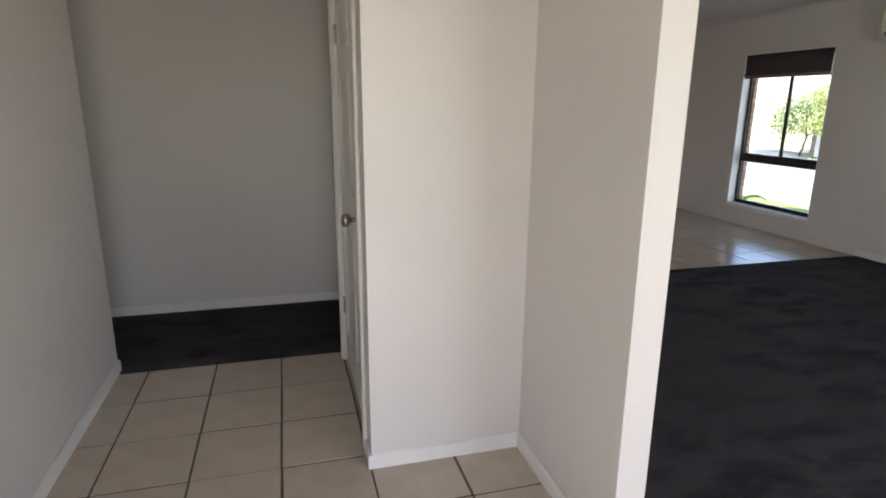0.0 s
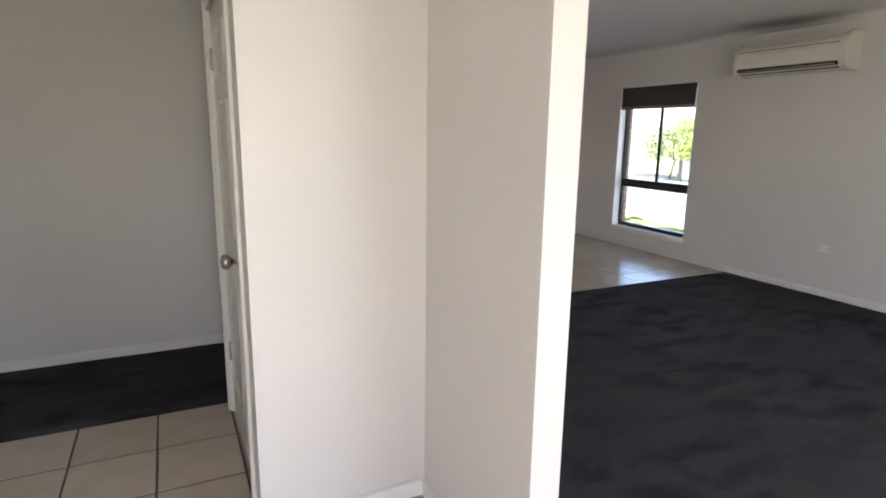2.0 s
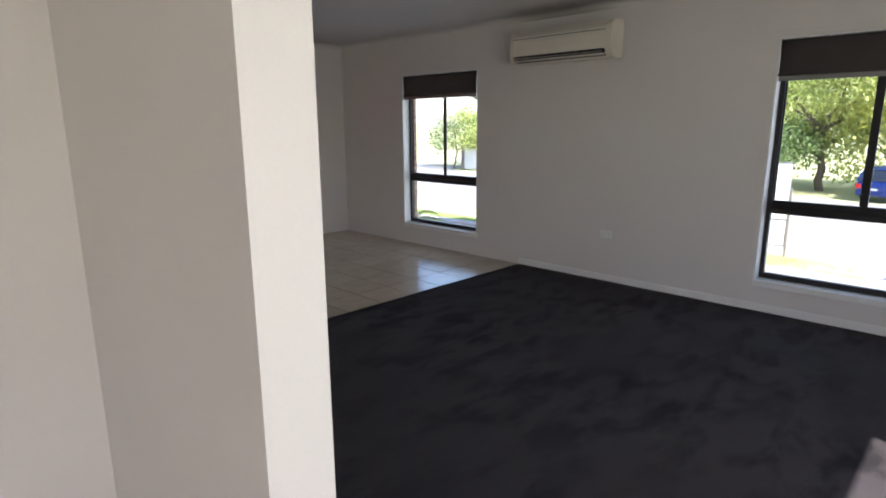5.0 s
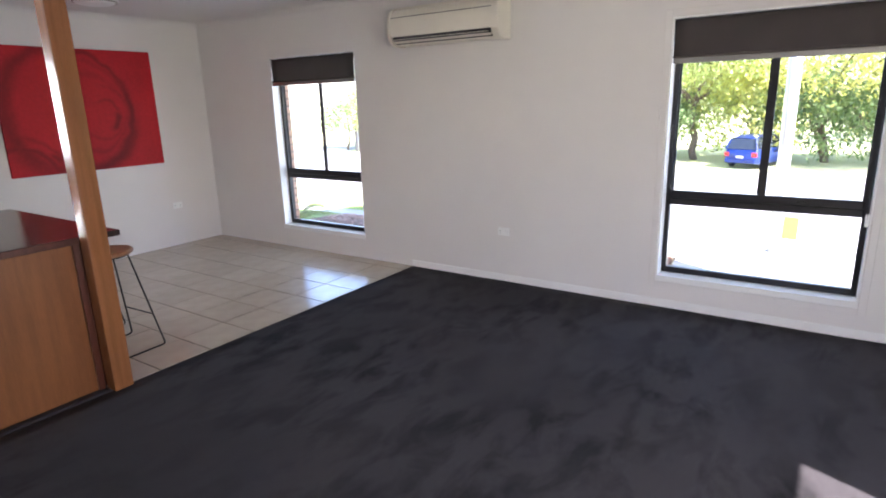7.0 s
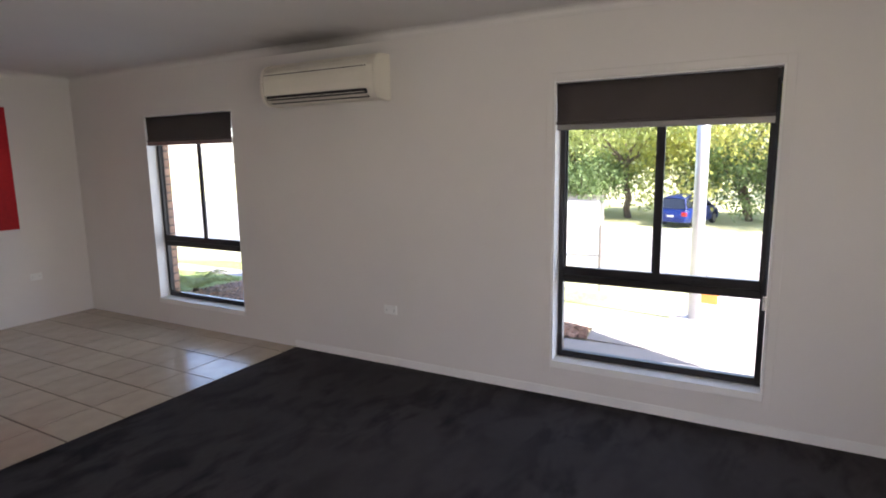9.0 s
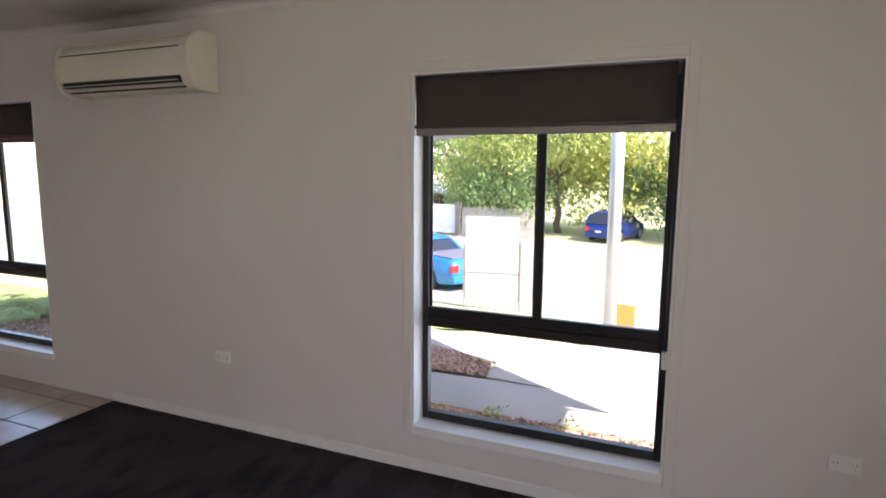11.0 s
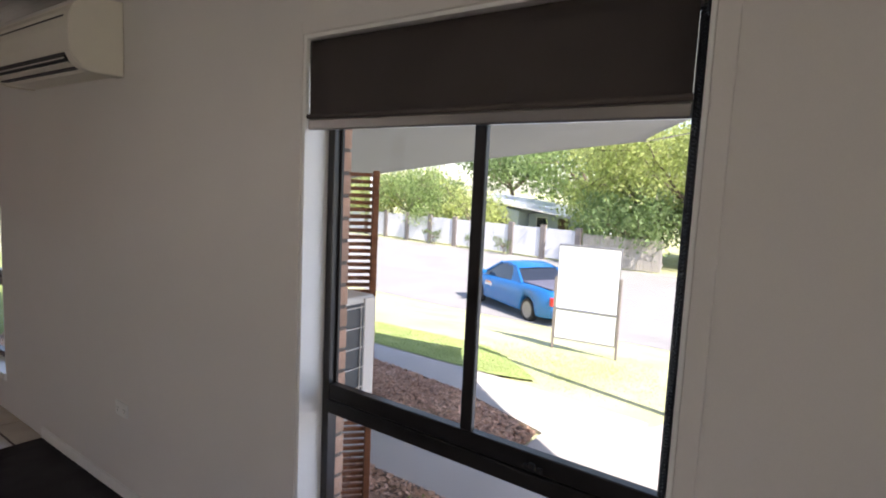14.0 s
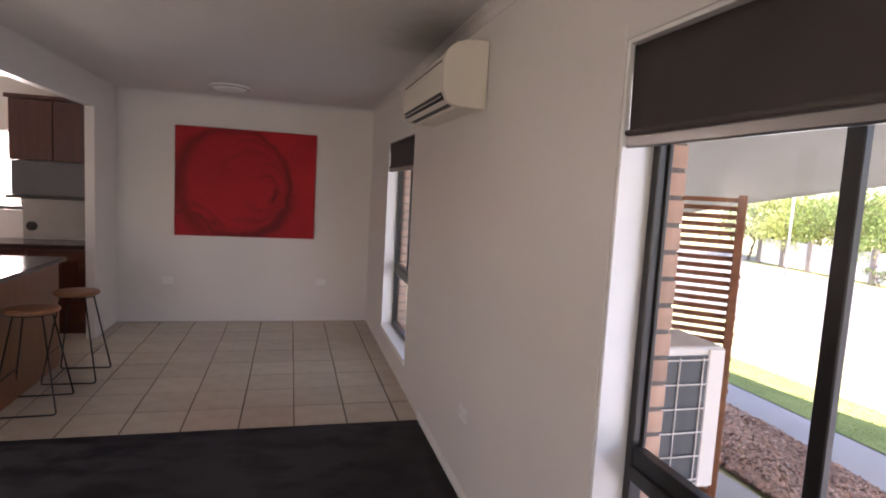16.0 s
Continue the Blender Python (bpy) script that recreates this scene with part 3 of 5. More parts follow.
def roller_blind(y0, y1, head, bottom, label, chain_low):
    """A rolled-up blind inside the reveal: tube, cloth, bottom rail, brackets and chain."""
    w = thing("roller_blind", label, "blind", "roller blinds", (XW + 0.035, (y0 + y1) / 2, head - 0.05))
    inv = w.matrix_world.inverted()

    def add(nm, bm, mat, lb="", smooth=False):
        bm.transform(inv)
        return part(nm, bm, mat, w, lb, smooth)

    add("tube", lathe([(0.0, -0.5), (0.024, -0.5), (0.024, 0.5), (0.0, 0.5)], 20, Matrix.Translation((XW + 0.044, (y0 + y1) / 2, head - 0.045)) @ Matrix.Rotation(math.pi / 2, 4, "X") @ Matrix.Diagonal((1, 1, y1 - y0 - 0.03, 1))), FABRIC, smooth=True)
    cl = bmesh.new()
    n = 14
    rows = []
    for k in range(n + 1):
        z = head - 0.018 - (head - 0.018 - bottom) * k / n
        x = XW + 0.018 - 0.004 * math.sin(math.pi * k / n)
        rows.append([cl.verts.new((x + 0.0025 * math.sin(5 * j / 12 + k * 0.3), y0 + 0.037 + (y1 - y0 - 0.052) * j / 12, z)) for j in range(13)])
    for p, q in zip(rows, rows[1:]):
        for j in range(12):
            cl.faces.new((p[j], p[j + 1], q[j + 1], q[j]))
    bmesh.ops.solidify(cl, geom=cl.faces[:], thickness=0.0012)
    add("cloth", cl, FABRIC, "dark brown blockout cloth", True)
    sleeve = rod([(XW + 0.013, y0 + 0.034, bottom + 0.004), (XW + 0.013, y1 - 0.003, bottom + 0.004)], 0.0085, 10)
    add("hem", sleeve, FABRIC, smooth=True)
    rail = extrude([(XW + 0.008, bottom - 0.036), (XW + 0.012, bottom - 0.041), (XW + 0.022, bottom - 0.041), (XW + 0.027, bottom - 0.034), (XW + 0.027, bottom - 0.010), (XW + 0.020, bottom - 0.003), (XW + 0.012, bottom - 0.003), (XW + 0.008, bottom - 0.010)], y0 + 0.036, y1 - 0.020)
    add("bottom_rail", rail, SILVER, "satin aluminium bottom rail")
    for y in (y0 + 0.013, y1 - 0.023):
        add("bracket", box(XW + 0.012, XW + 0.070, y, y + 0.010, head - 0.095, head - 0.015, bevel=0.004), BLACKP)
    if chain_low:
        ch = bmesh.new()
        z = head - 0.07
        while z > chain_low:
            for dx in (0.004, 0.026):
                bmesh.ops.create_icosphere(ch, subdivisions=1, radius=0.0035, matrix=Matrix.Translation((XW + dx, y0 + 0.025, z)))
            z -= 0.0088
        for k in range(7):
            a = math.pi * k / 6
            bmesh.ops.create_icosphere(ch, subdivisions=1, radius=0.0035, matrix=Matrix.Translation((XW + 0.015 + 0.011 * math.cos(a), y0 + 0.025, chain_low - 0.011 * math.sin(a))))
        add("chain", ch, IRON, "beaded metal chain")
        add("chain_guide", box(XW + 0.002, XW + 0.030, y0 + 0.0125, y0 + 0.034, chain_low - 0.05, chain_low + 0.03, bevel=0.003), WHITEP, "clear plastic chain holder")


roller_blind(W2[0], W2[1], W2[3], 1.848, "dark brown roller blind rolled mostly up inside the window", 0.80)
roller_blind(W1[0], W1[1], W1[3], 1.848, "dark brown roller blind rolled up inside the dining window", 0)

# ---- closet door ----


def closet_door():
    x = 0.648
    d = tagged(thing("door_1", "cream painted six-panel closet door, shut", "door", at=(x, 3.51, 0.0)), kind="structure")
    inv = d.matrix_world.inverted()

    def add(nm, bm, mat, parent=d, lb="", smooth=False):
        bm.transform(inv)
        return part(nm, bm, mat, parent, lb, smooth)

    y0, y1, z0, z1 = 2.625, 3.510, 0.012, 2.03
    leaf = bmesh.new()
    st, mid = 0.105, 0.10
    wp = (y1 - y0 - 2 * st - mid) / 2
    cols = [(y0 + st, y0 + st + wp), (y1 - st - wp, y1 - st)]
    rows = [(0.21, 0.86), (1.06, 1.62), (1.72, 1.92)]
    for a, b in ((y0, y0 + st), (y0 + st + wp, y1 - st - wp), (y1 - st, y1)):
        box(x, x + 0.036, a, b, z0, z1, bm=leaf)
    zs = [z0] + [v for r in rows for v in r] + [z1]
    for c in cols:
        for a, b in zip(zs[::2], zs[1::2]):
            box(x, x + 0.036, c[0], c[1], a, b, bm=leaf)
    add("door_leaf", leaf, DOORP)
    for c in cols:
        for r in rows:
            p = bmesh.new()
            prev = None
            for inset, px in ((0.0, x + 0.001), (0.012, x + 0.011), (0.028, x + 0.012), (0.050, x + 0.004)):
                vs = [p.verts.new((px, yy, zz)) for yy, zz in ((c[0] + inset, r[0] + inset), (c[1] - inset, r[0] + inset), (c[1] - inset, r[1] - inset), (c[0] + inset, r[1] - inset))]
                if prev:
                    for k in range(4):
                        p.faces.new((prev[k], prev[(k + 1) % 4], vs[(k + 1) % 4], vs[k]))
                prev = vs
            p.faces.new(prev)
            add("door_panel", p, DOORP, lb="raised moulded panel")
    kz, ky = 1.008, 2.70
    m = Matrix.Translation((x, ky, kz)) @ Matrix.Rotation(-math.pi / 2, 4, "Y")
    add("knob", lathe([(0.0, 0.0), (0.030, 0.0), (0.031, 0.004), (0.026, 0.009), (0.012, 0.012), (0.010, 0.034), (0.016, 0.041), (0.025, 0.050), (0.029, 0.061), (0.0265, 0.072), (0.016, 0.079), (0.0, 0.081)], 24, m), STEEL, lb="satin nickel round knob", smooth=True)
    for z in (0.35, 1.82):
        hb = box(x - 0.004, x + 0.002, 3.487, 3.509, z - 0.05, z + 0.05, bevel=0.001)
        join(hb, lathe([(0.0, -0.05), (0.006, -0.05), (0.006, 0.05), (0.0, 0.05)], 10, Matrix.Translation((x - 0.005, 3.511, z))))
        add("hinge", hb, STEEL)
    jb = box(0.628, 0.736, 2.594, 2.618, 0.0, 2.075, bevel=0.003)
    box(0.628, 0.736, 3.516, 3.540, 0.0, 2.075, bevel=0.003, bm=jb)
    box(0.628, 0.736, 2.618, 3.516, 2.038, 2.075, bevel=0.003, bm=jb)
    add("door_jamb", jb, DOORP)
    ar = box(0.618, 0.6345, 2.562, 2.605, 0.0, 2.11, bevel=0.004)
    box(0.618, 0.6345, 3.53, 3.573, 0.0, 2.11, bevel=0.004, bm=ar)
    box(0.618, 0.6345, 2.605, 3.53, 2.065, 2.11, bevel=0.004, bm=ar)
    add("architrave", ar, DOORP)


closet_door()

# ---- air conditioner ----


def split_aircon():
    a = thing("air_conditioner", "cream wall-mounted split air conditioner with dark louvre slots", "air conditioner", at=(XW, 4.16, 2.075))
    inv = a.matrix_world.inverted()

    def add(nm, bm, mat, lb="", smooth=False):
        bm.transform(inv)
        return part(nm, bm, mat, a, lb, smooth)

    front = [(XW - 0.001, 2.395), (5.83, 2.388), (5.775, 2.365), (5.745, 2.330), (5.734, 2.27), (5.732, 2.20), (5.735, 2.150), (5.775, 2.150), (5.80, 2.105), (5.825, 2.080), (XW - 0.001, 2.080)]
    add("body", extrude(front, 3.675, 4.68), PLASTIC)
    cap = [(XW - 0.001, 2.405), (5.84, 2.400), (5.785, 2.382), (5.748, 2.350), (5.730, 2.31), (5.724, 2.25), (5.724, 2.19), (5.730, 2.145), (5.748, 2.108), (5.775, 2.085), (5.81, 2.074), (XW - 0.001, 2.072)]
    for y0, y1 in ((3.612, 3.674), (4.681, 4.712)):
        b = extrude(cap, y0, y1)
        bmesh.ops.bevel(b, geom=[e for e in b.edges if abs(e.verts[0].co.y - e.verts[1].co.y) < 1e-6 and abs(e.verts[0].co.y - (y0 if y0 < 4 else y1)) < 1e-5], offset=0.006, segments=2, affect="EDGES")
        add("end_cap", b, PLASTIC, "rounded end cap")
    add("slot", box(5.739, 5.79, 3.70, 4.66, 2.118, 2.1495), BLACKP, "dark air outlet")
    for z, tilt in ((2.124, 0.006), (2.108, 0.010)):
        b = extrude([(5.736 + (2.124 - z), z), (5.769 + (2.124 - z), z - tilt), (5.769 + (2.124 - z), z - tilt + 0.003), (5.736 + (2.124 - z), z + 0.004)], 3.70, 4.66)
        add("louvre", b, PLASTIC, "tilting louvre blade")
    add("slot", box(5.786, 5.83, 3.70, 4.66, 2.092, 2.106), BLACKP)
    add("seam", box(5.7365, 5.745, 3.68, 4.675, 2.305, 2.310), BLACKP, "shadow gap of the front panel")
    gr = bmesh.new()
    for k in range(14):
        x = 5.79 + k * 0.011
        box(x, x + 0.004, 3.70, 4.66, 2.392 - max(0, 5.835 - x) * 0.42, 2.399 - max(0, 5.835 - x) * 0.42, bm=gr)
    add("intake_grille", gr, PLASTIC)


split_aircon()


def socket(x, y, z, facing):
    """A double power point: plate, two rockers and pin slots. facing 'x': on the window wall; 'y': on the end wall."""
    s = thing("power_point", "white double power point on the wall", "power point", "power points", (x, y, z), 0 if facing == "x" else 90)
    part("plate", box(-0.010, 0.0, -0.0575, 0.0575, -0.036, 0.036, bevel=0.003, seg=2), WHITEP, s)
    for dy in (-0.018, 0.018):
        part("switch", box(-0.0135, -0.0095, dy - 0.006, dy + 0.006, 0.010, 0.026, bevel=0.001), WHITEP, s)
    for dy in (-0.034, 0.034):
        b = bmesh.new()
        for oy, oz in ((-0.007, 0.004), (0.007, 0.004), (0.0, -0.011)):
            box(-0.0106, -0.0095, dy + oy - 0.001, dy + oy + 0.001, oz - 0.004, oz + 0.004, bm=b)
        part("pin_slots", b, BLACKP, s)


socket(XW - 0.0005, 3.675, 0.46, "x")
socket(XW - 0.0005, 0.39, 0.455, "x")
socket(3.70, 7.7895, 0.47, "y")
socket(5.40, 7.7895, 0.475, "y")

# ---- picture ----
pic = thing("canvas_picture", "large stretched canvas print of a red rose", "picture", at=(4.536, 7.7895, 1.600))
part("canvas", box(-0.761, 0.761, -0.034, -0.004, -0.607, 0.607, bevel=0.004), ROSE, pic)
pb = bmesh.new()
for a in ((-0.75, 0.75, -0.6, -0.56), (-0.75, 0.75, 0.56, 0.6), (-0.75, -0.71, -0.56, 0.56), (0.71, 0.75, -0.56, 0.56)):
    box(a[0], a[1], -0.0038, -0.0005, a[2], a[3], bm=pb)
part("stretcher", pb, SEATW, pic)

# ---- ceiling light ----
cl = thing("ceiling_light", "round oyster ceiling light with metal ring, switched off", "ceiling light", at=(4.41, 6.98, CEIL_Z))
part("base", lathe([(0.0, -0.0005), (0.19, -0.0005), (0.19, -0.014), (0.178, -0.020), (0.0, -0.020)], 36), TRIM, cl, "white metal base")
part("trim_ring", rod([(0.178 * math.cos(a), 0.178 * math.sin(a), -0.021) for a in (2 * math.pi * k / 36 for k in range(36))], 0.005, 8, True), STEEL, cl, "satin metal trim ring", True)
part("diffuser", lathe([(0.0, -0.0205), (0.165, -0.0205), (0.16, -0.030), (0.13, -0.042), (0.08, -0.050), (0.0, -0.052)], 36), TRIM, cl, "white opal diffuser", True)

# ---- kitchen ----
post = thing("timber_post", "square varnished orange timber post", "post", at=(3.03, 4.71, 0.0))
part("shaft", box(-0.055, 0.055, -0.05, 0.05, 0.0, CEIL_Z - 0.0005, bevel=0.006, seg=2), POSTW, post)

bench = thing("kitchen_bench", "orange timber kitchen bench with a dark glossy top", "kitchen bench", at=(2.2, 5.5, 0.0))
binv = bench.matrix_world.inverted()


def bench_part(nm, bm, mat, lb=""):
    bm.transform(binv)
    return part(nm, bm, mat, bench, lb)


bench_part("worktop", box(1.42, 3.205, 4.765, 6.28, 0.885, 0.920, bevel=0.005, seg=2), BENCH, "dark glossy laminate worktop")
bench_part("edge_strip", box(1.42, 2.972, 4.752, 4.7645, 0.884, 0.921, bevel=0.003), DARKW, "dark timber edging")
bench_part("front_panel", box(1.42, 2.934, 4.772, 4.790, 0.0, 0.884, bevel=0.0015), VENEER)
bench_part("corner_strip", box(2.935, 2.972, 4.758, 4.83, 0.0, 0.884, bevel=0.003), DARKW, "dark timber corner strip")
bench_part("side_panel", box(3.145, 3.163, 4.835, 6.225, 0.0, 0.884, bevel=0.0015), VENEER)
bench_part("carcass", box(1.42, 3.144, 4.792, 6.22, 0.0, 0.883), DARKW)

# dark cabinets along the kitchen's end wall
base = thing("base_cabinet", "dark red timber kitchen base cabinet", "cabinet", at=(2.2, 7.45, 0.0))
part("carcass", box(-0.78, 0.885, -0.17, 0.335, 0.0, 0.87), DARKW, base)
for k in range(3):
    dr = part("cabinet_door", box(-0.77 + k * 0.55, -0.775 + (k + 1) * 0.55, -0.19, -0.171, 0.11, 0.85, bevel=0.004), DARKW, base)
    part("handle", rod([(-0.30 + k * 0.55, -0.192, 0.74), (-0.30 + k * 0.55, -0.215, 0.74), (-0.30 + k * 0.55, -0.215, 0.64), (-0.30 + k * 0.55, -0.192, 0.64)], 0.005), STEEL, dr)
worktop = thing("worktop", "dark laminate worktop along the kitchen wall", "worktop", at=(2.2, 7.45, 0.8705))
part("slab", box(-0.79, 0.89, -0.20, 0.335, 0.0, 0.035, bevel=0.004), BENCH, worktop)
splash = box(2.305, 3.0995, 7.778, 7.7895, 0.91, 1.33)
structure("splashback", splash, SPLASH, "pale tiled splashback", "splashback")
over = thing("overhead_cabinet", "dark red timber overhead kitchen cabinet", "cabinet", at=(2.70, 7.62, 1.725))
part("carcass", box(-0.38, 0.395, -0.16, 0.168, 0.0, 0.60), DARKW, over)
part("top_moulding", box(-0.41, 0.397, -0.19, 0.168, 0.601, 0.64, bevel=0.006), DARKW, over)
for k in range(2):
    part("cabinet_door", box(-0.375 + k * 0.386, 0.006 + k * 0.386, -0.178, -0.161, 0.01, 0.59, bevel=0.004), DARKW, over)
hood = thing("rangehood", "grey slide-out rangehood under the overhead cabinet", "rangehood", at=(2.70, 7.60, 1.345))
part("canopy", box(-0.37, 0.395, -0.13, 0.188, 0.03, 0.378, bevel=0.006), HOOD, hood)
part("visor", box(-0.39, 0.397, -0.21, 0.188, 0.0, 0.029, bevel=0.004), BLACKP, hood)
plug = thing("wall_timer", "dark round timer plugged into the splashback", "timer", at=(2.39, 7.7775, 1.04))
part("dial", lathe([(0.0, 0.0), (0.048, 0.0), (0.050, 0.006), (0.048, 0.030), (0.040, 0.036), (0.0, 0.037)], 24, Matrix.Rotation(math.pi / 2, 4, "X")), BLACKP, plug, smooth=False)

kwin = tagged(thing("window_3", "kitchen window with white venetian blind", "window", at=(1.96, 7.80, 1.62)), kind="structure")
kf = bmesh.new()
for a in ((-0.339, -0.30, -0.419, 0.419), (0.30, 0.339, -0.419, 0.419), (-0.30, 0.30, -0.419, -0.38), (-0.30, 0.30, 0.38, 0.419)):
    box(a[0], a[1], 0.05, 0.09, a[2], a[3], bm=kf)
part("window_frame", kf, FRAME, kwin)
kg = part("pane", box(-0.30, 0.30, 0.068, 0.072, -0.38, 0.38), GLASS, kwin)
kg.visible_shadow = False
ven = thing("venetian_blind", "white venetian blind with tilted slats", "blind", at=(1.96, 7.83, 1.62))
part("head_rail", box(-0.335, 0.335, -0.02, 0.015, 0.385, 0.415), WHITEP, ven)
slat = mesh_of("slat", extrude([(-0.012, 0.004), (-0.004, 0.0022), (0.012, -0.004), (0.012, -0.0052), (-0.004, 0.001), (-0.012, 0.0028)], -0.33, 0.33, "x"), WHITEP)
for k in range(30):
    s = new("slat", slat)
    s.parent, s.location = ven, (0, -0.002, 0.37 - k * 0.0255)

# ---- stools ----


def bar_stool():
    s = thing("bar_stool", "round timber bar stool on bent black iron rod legs", "stool", "bar stools", (3.40, 5.90, 0.0))
    part("seat", lathe([(0.0, 0.672), (0.150, 0.672), (0.160, 0.678), (0.163, 0.690), (0.158, 0.700), (0.140, 0.703), (0.0, 0.698)], 32), SEATW, s, "round timber seat", True)
    part("seat_ring", rod([(0.13 * math.cos(a), 0.13 * math.sin(a), 0.665) for a in (2 * math.pi * k / 24 for k in range(24))], 0.006, 8, True), IRON, s)
    r = 0.006
    for sy in (-1, 1):
        loop = [(-0.085, sy * 0.095, 0.668), (-0.185, sy * 0.195, 0.025), (-0.180, sy * 0.20, 0.010), (-0.165, sy * 0.20, 0.0065), (0.165, sy * 0.20, 0.0065), (0.180, sy * 0.20, 0.010), (0.185, sy * 0.195, 0.025), (0.085, sy * 0.095, 0.668)]
        part("leg_frame", rod(loop, r, 8), IRON, s, smooth=True)
    for sx in (-1, 1):
        part("footrest", rod([(sx * 0.153, -0.165, 0.23), (sx * 0.153, 0.165, 0.23)], 0.005, 8), IRON, s)
    return s


stool = bar_stool()
copy_thing(stool, pose(3.335, 5.26, 0.0, 0, 0, 3))

# ---- outside: ground ----


def ground_z(x, y=0.0):
    """The yard falls from the house to the street."""
    pts = ((-400, -0.28), (7.4, -0.28), (9.0, -0.42), (11.0, -0.68), (14.3, -1.2), (17.0, -1.68), (19.0, -1.80), (31.0, -1.87), (60.0, -1.7), (900, -1.7))
    for (a, p), (b, q) in zip(pts, pts[1:]):
        if a <= x <= b:
            return p + (q - p) * (x - a) / (b - a)
    return -1.7


def draped(outline, lift, thick=0.0):
    """A flat patch with that outline, laid on the falling ground at a small lift."""
    b = bmesh.new()
    b.faces.new([b.verts.new((x, y, 0)) for x, y in outline])
    xs = sorted({7.4, 9.0, 11.0, 14.3, 17.0, 19.0, 31.0})
    lo, hi = min(p[0] for p in outline), max(p[0] for p in outline)
    for c in xs:
        if lo < c < hi:
            bmesh.ops.bisect_plane(b, geom=b.verts[:] + b.edges[:] + b.faces[:], plane_co=(c, 0, 0), plane_no=(1, 0, 0))
    for v in b.verts:
        v.co.z = ground_z(v.co.x) + lift
    if thick:
        r = bmesh.ops.extrude_face_region(b, geom=b.faces[:])
        for v in r["geom"]:
            if isinstance(v, bmesh.types.BMVert):
                v.co.z -= thick
    return b


gb = bmesh.new()
gx = [-400, -60, -3, 6.1, 7.4, 9.0, 11.0, 12.6, 14.3, 17.0, 19.0, 31.0, 60.0, 120, 900]
gy = [-900, -100, -30, -10, 0, 5, 10, 20, 40, 100, 900]
gv = [[gb.verts.new((x, y, ground_z(x) - 0.03)) for y in gy] for x in gx]
for i in range(len(gx) - 1):
    for j in range(len(gy) - 1):
        gb.faces.new((gv[i][j], gv[i + 1][j], gv[i + 1][j + 1], gv[i][j + 1]))
structure("ground", gb, LAWN, "dry grassy ground falling to the street", "ground")
structure("road", draped([(17.2, -90), (30.0, -90), (31.0, 0), (33.6, 31.5), (70, 50), (300, 140), (300, 400), (30, 90), (19.5, 30), (17.8, 10)], -0.024), ROAD, "sun-bleached asphalt road", "road")
structure("driveway", draped([(8.35, -12), (17.3, -12), (17.3, 2.4), (12.6, 1.9), (10.2, 2.2), (9.0, 2.82), (8.40, 2.74), (8.32, 2.0)], 0.006, thick=0.05), CONC, "sunlit concrete driveway", "driveway")
structure("pavement_house", draped([(7.42, -12), (8.315, -12), (8.315, 2.62), (8.26, 3.6), (8.15, 5.2), (7.9, 5.9), (7.42, 6.1)], 0.004, thick=0.05), CONC, "concrete path along the house", "path")
structure("pavement_street", draped([(9.78, 14), (9.75, 5.2), (9.55, 4.0), (9.0, 2.8), (8.9, 2.38), (10.3, 2.3), (10.55, 4.2), (10.6, 14)], 0.002, thick=0.05), CONC, "shaded concrete footpath", "path")
LAWN_STREET = [(10.62, 14), (10.60, 4.3), (10.85, 3.8), (11.3, 4.2), (12.0, 4.9), (12.5, 5.5), (12.6, 6.4), (12.45, 7.4), (12.35, 8.5), (12.3, 14)]
BED_HOUSE = [(6.24, -3), (7.41, -3), (7.41, 6.12), (7.92, 5.95), (8.26, 6.3), (9.74, 6.2), (9.76, 9.2), (7.9, 8.75), (6.24, 8.5)]
structure("garden_bed_house", draped(BED_HOUSE, 0.0), DIRT, "mulched garden bed along the house", "garden bed")
structure("lawn_street", draped(LAWN_STREET, 0.002), LAWNG, "mown green lawn beside the footpath", "lawn")
structure("lawn_yard", draped([(6.24, 18), (6.24, 8.54), (7.9, 8.79), (9.76, 9.24), (9.76, 18)], 0.002), LAWNG, "mown green lawn near the dining window", "lawn")
structure("garden_bed_yard", draped([(8.325, 6.15), (8.325, 3.7), (8.40, 2.75), (8.95, 2.85), (9.5, 4.0), (9.72, 5.2), (9.74, 6.15)], 0.0), DIRT, "mulched garden bed between two paths", "garden bed")


def scatter_quads(name, places, size, mat, label, parent=None, flat=0.35, seed=1):
    """Many thin chips or leaves in one mesh."""
    rnd = np.random.RandomState(seed)
    n = len(places)
    c = np.array(places)
    a = rnd.rand(n) * 2 * np.pi
    tilt = (rnd.rand(n) - 0.5) * 2 * flat
    roll = (rnd.rand(n) - 0.5) * 2 * flat
    ln, wd = size * (0.6 + 0.8 * rnd.rand(n)), size * (0.3 + 0.4 * rnd.rand(n))
    u = np.stack([np.cos(a) * np.cos(tilt), np.sin(a) * np.cos(tilt), np.sin(tilt)], 1)
    v = np.stack([-np.sin(a) * np.cos(roll), np.cos(a) * np.cos(roll), np.sin(roll)], 1)
    p = [c - u * ln[:, None] / 2, c + v * wd[:, None] / 2, c + u * ln[:, None] / 2, c - v * wd[:, None] / 2]
    verts = np.stack(p, 1).reshape(-1, 3)
    faces = np.arange(4 * n).reshape(-1, 4)
    me = bpy.data.meshes.new(name)
    me.from_pydata(verts.tolist(), [], faces.tolist())
    me.materials.append(mat)
    ob = new(name, me)
    ob.parent = parent
    if label:
        tagged(ob, label, "", kind="stuff")
    return ob


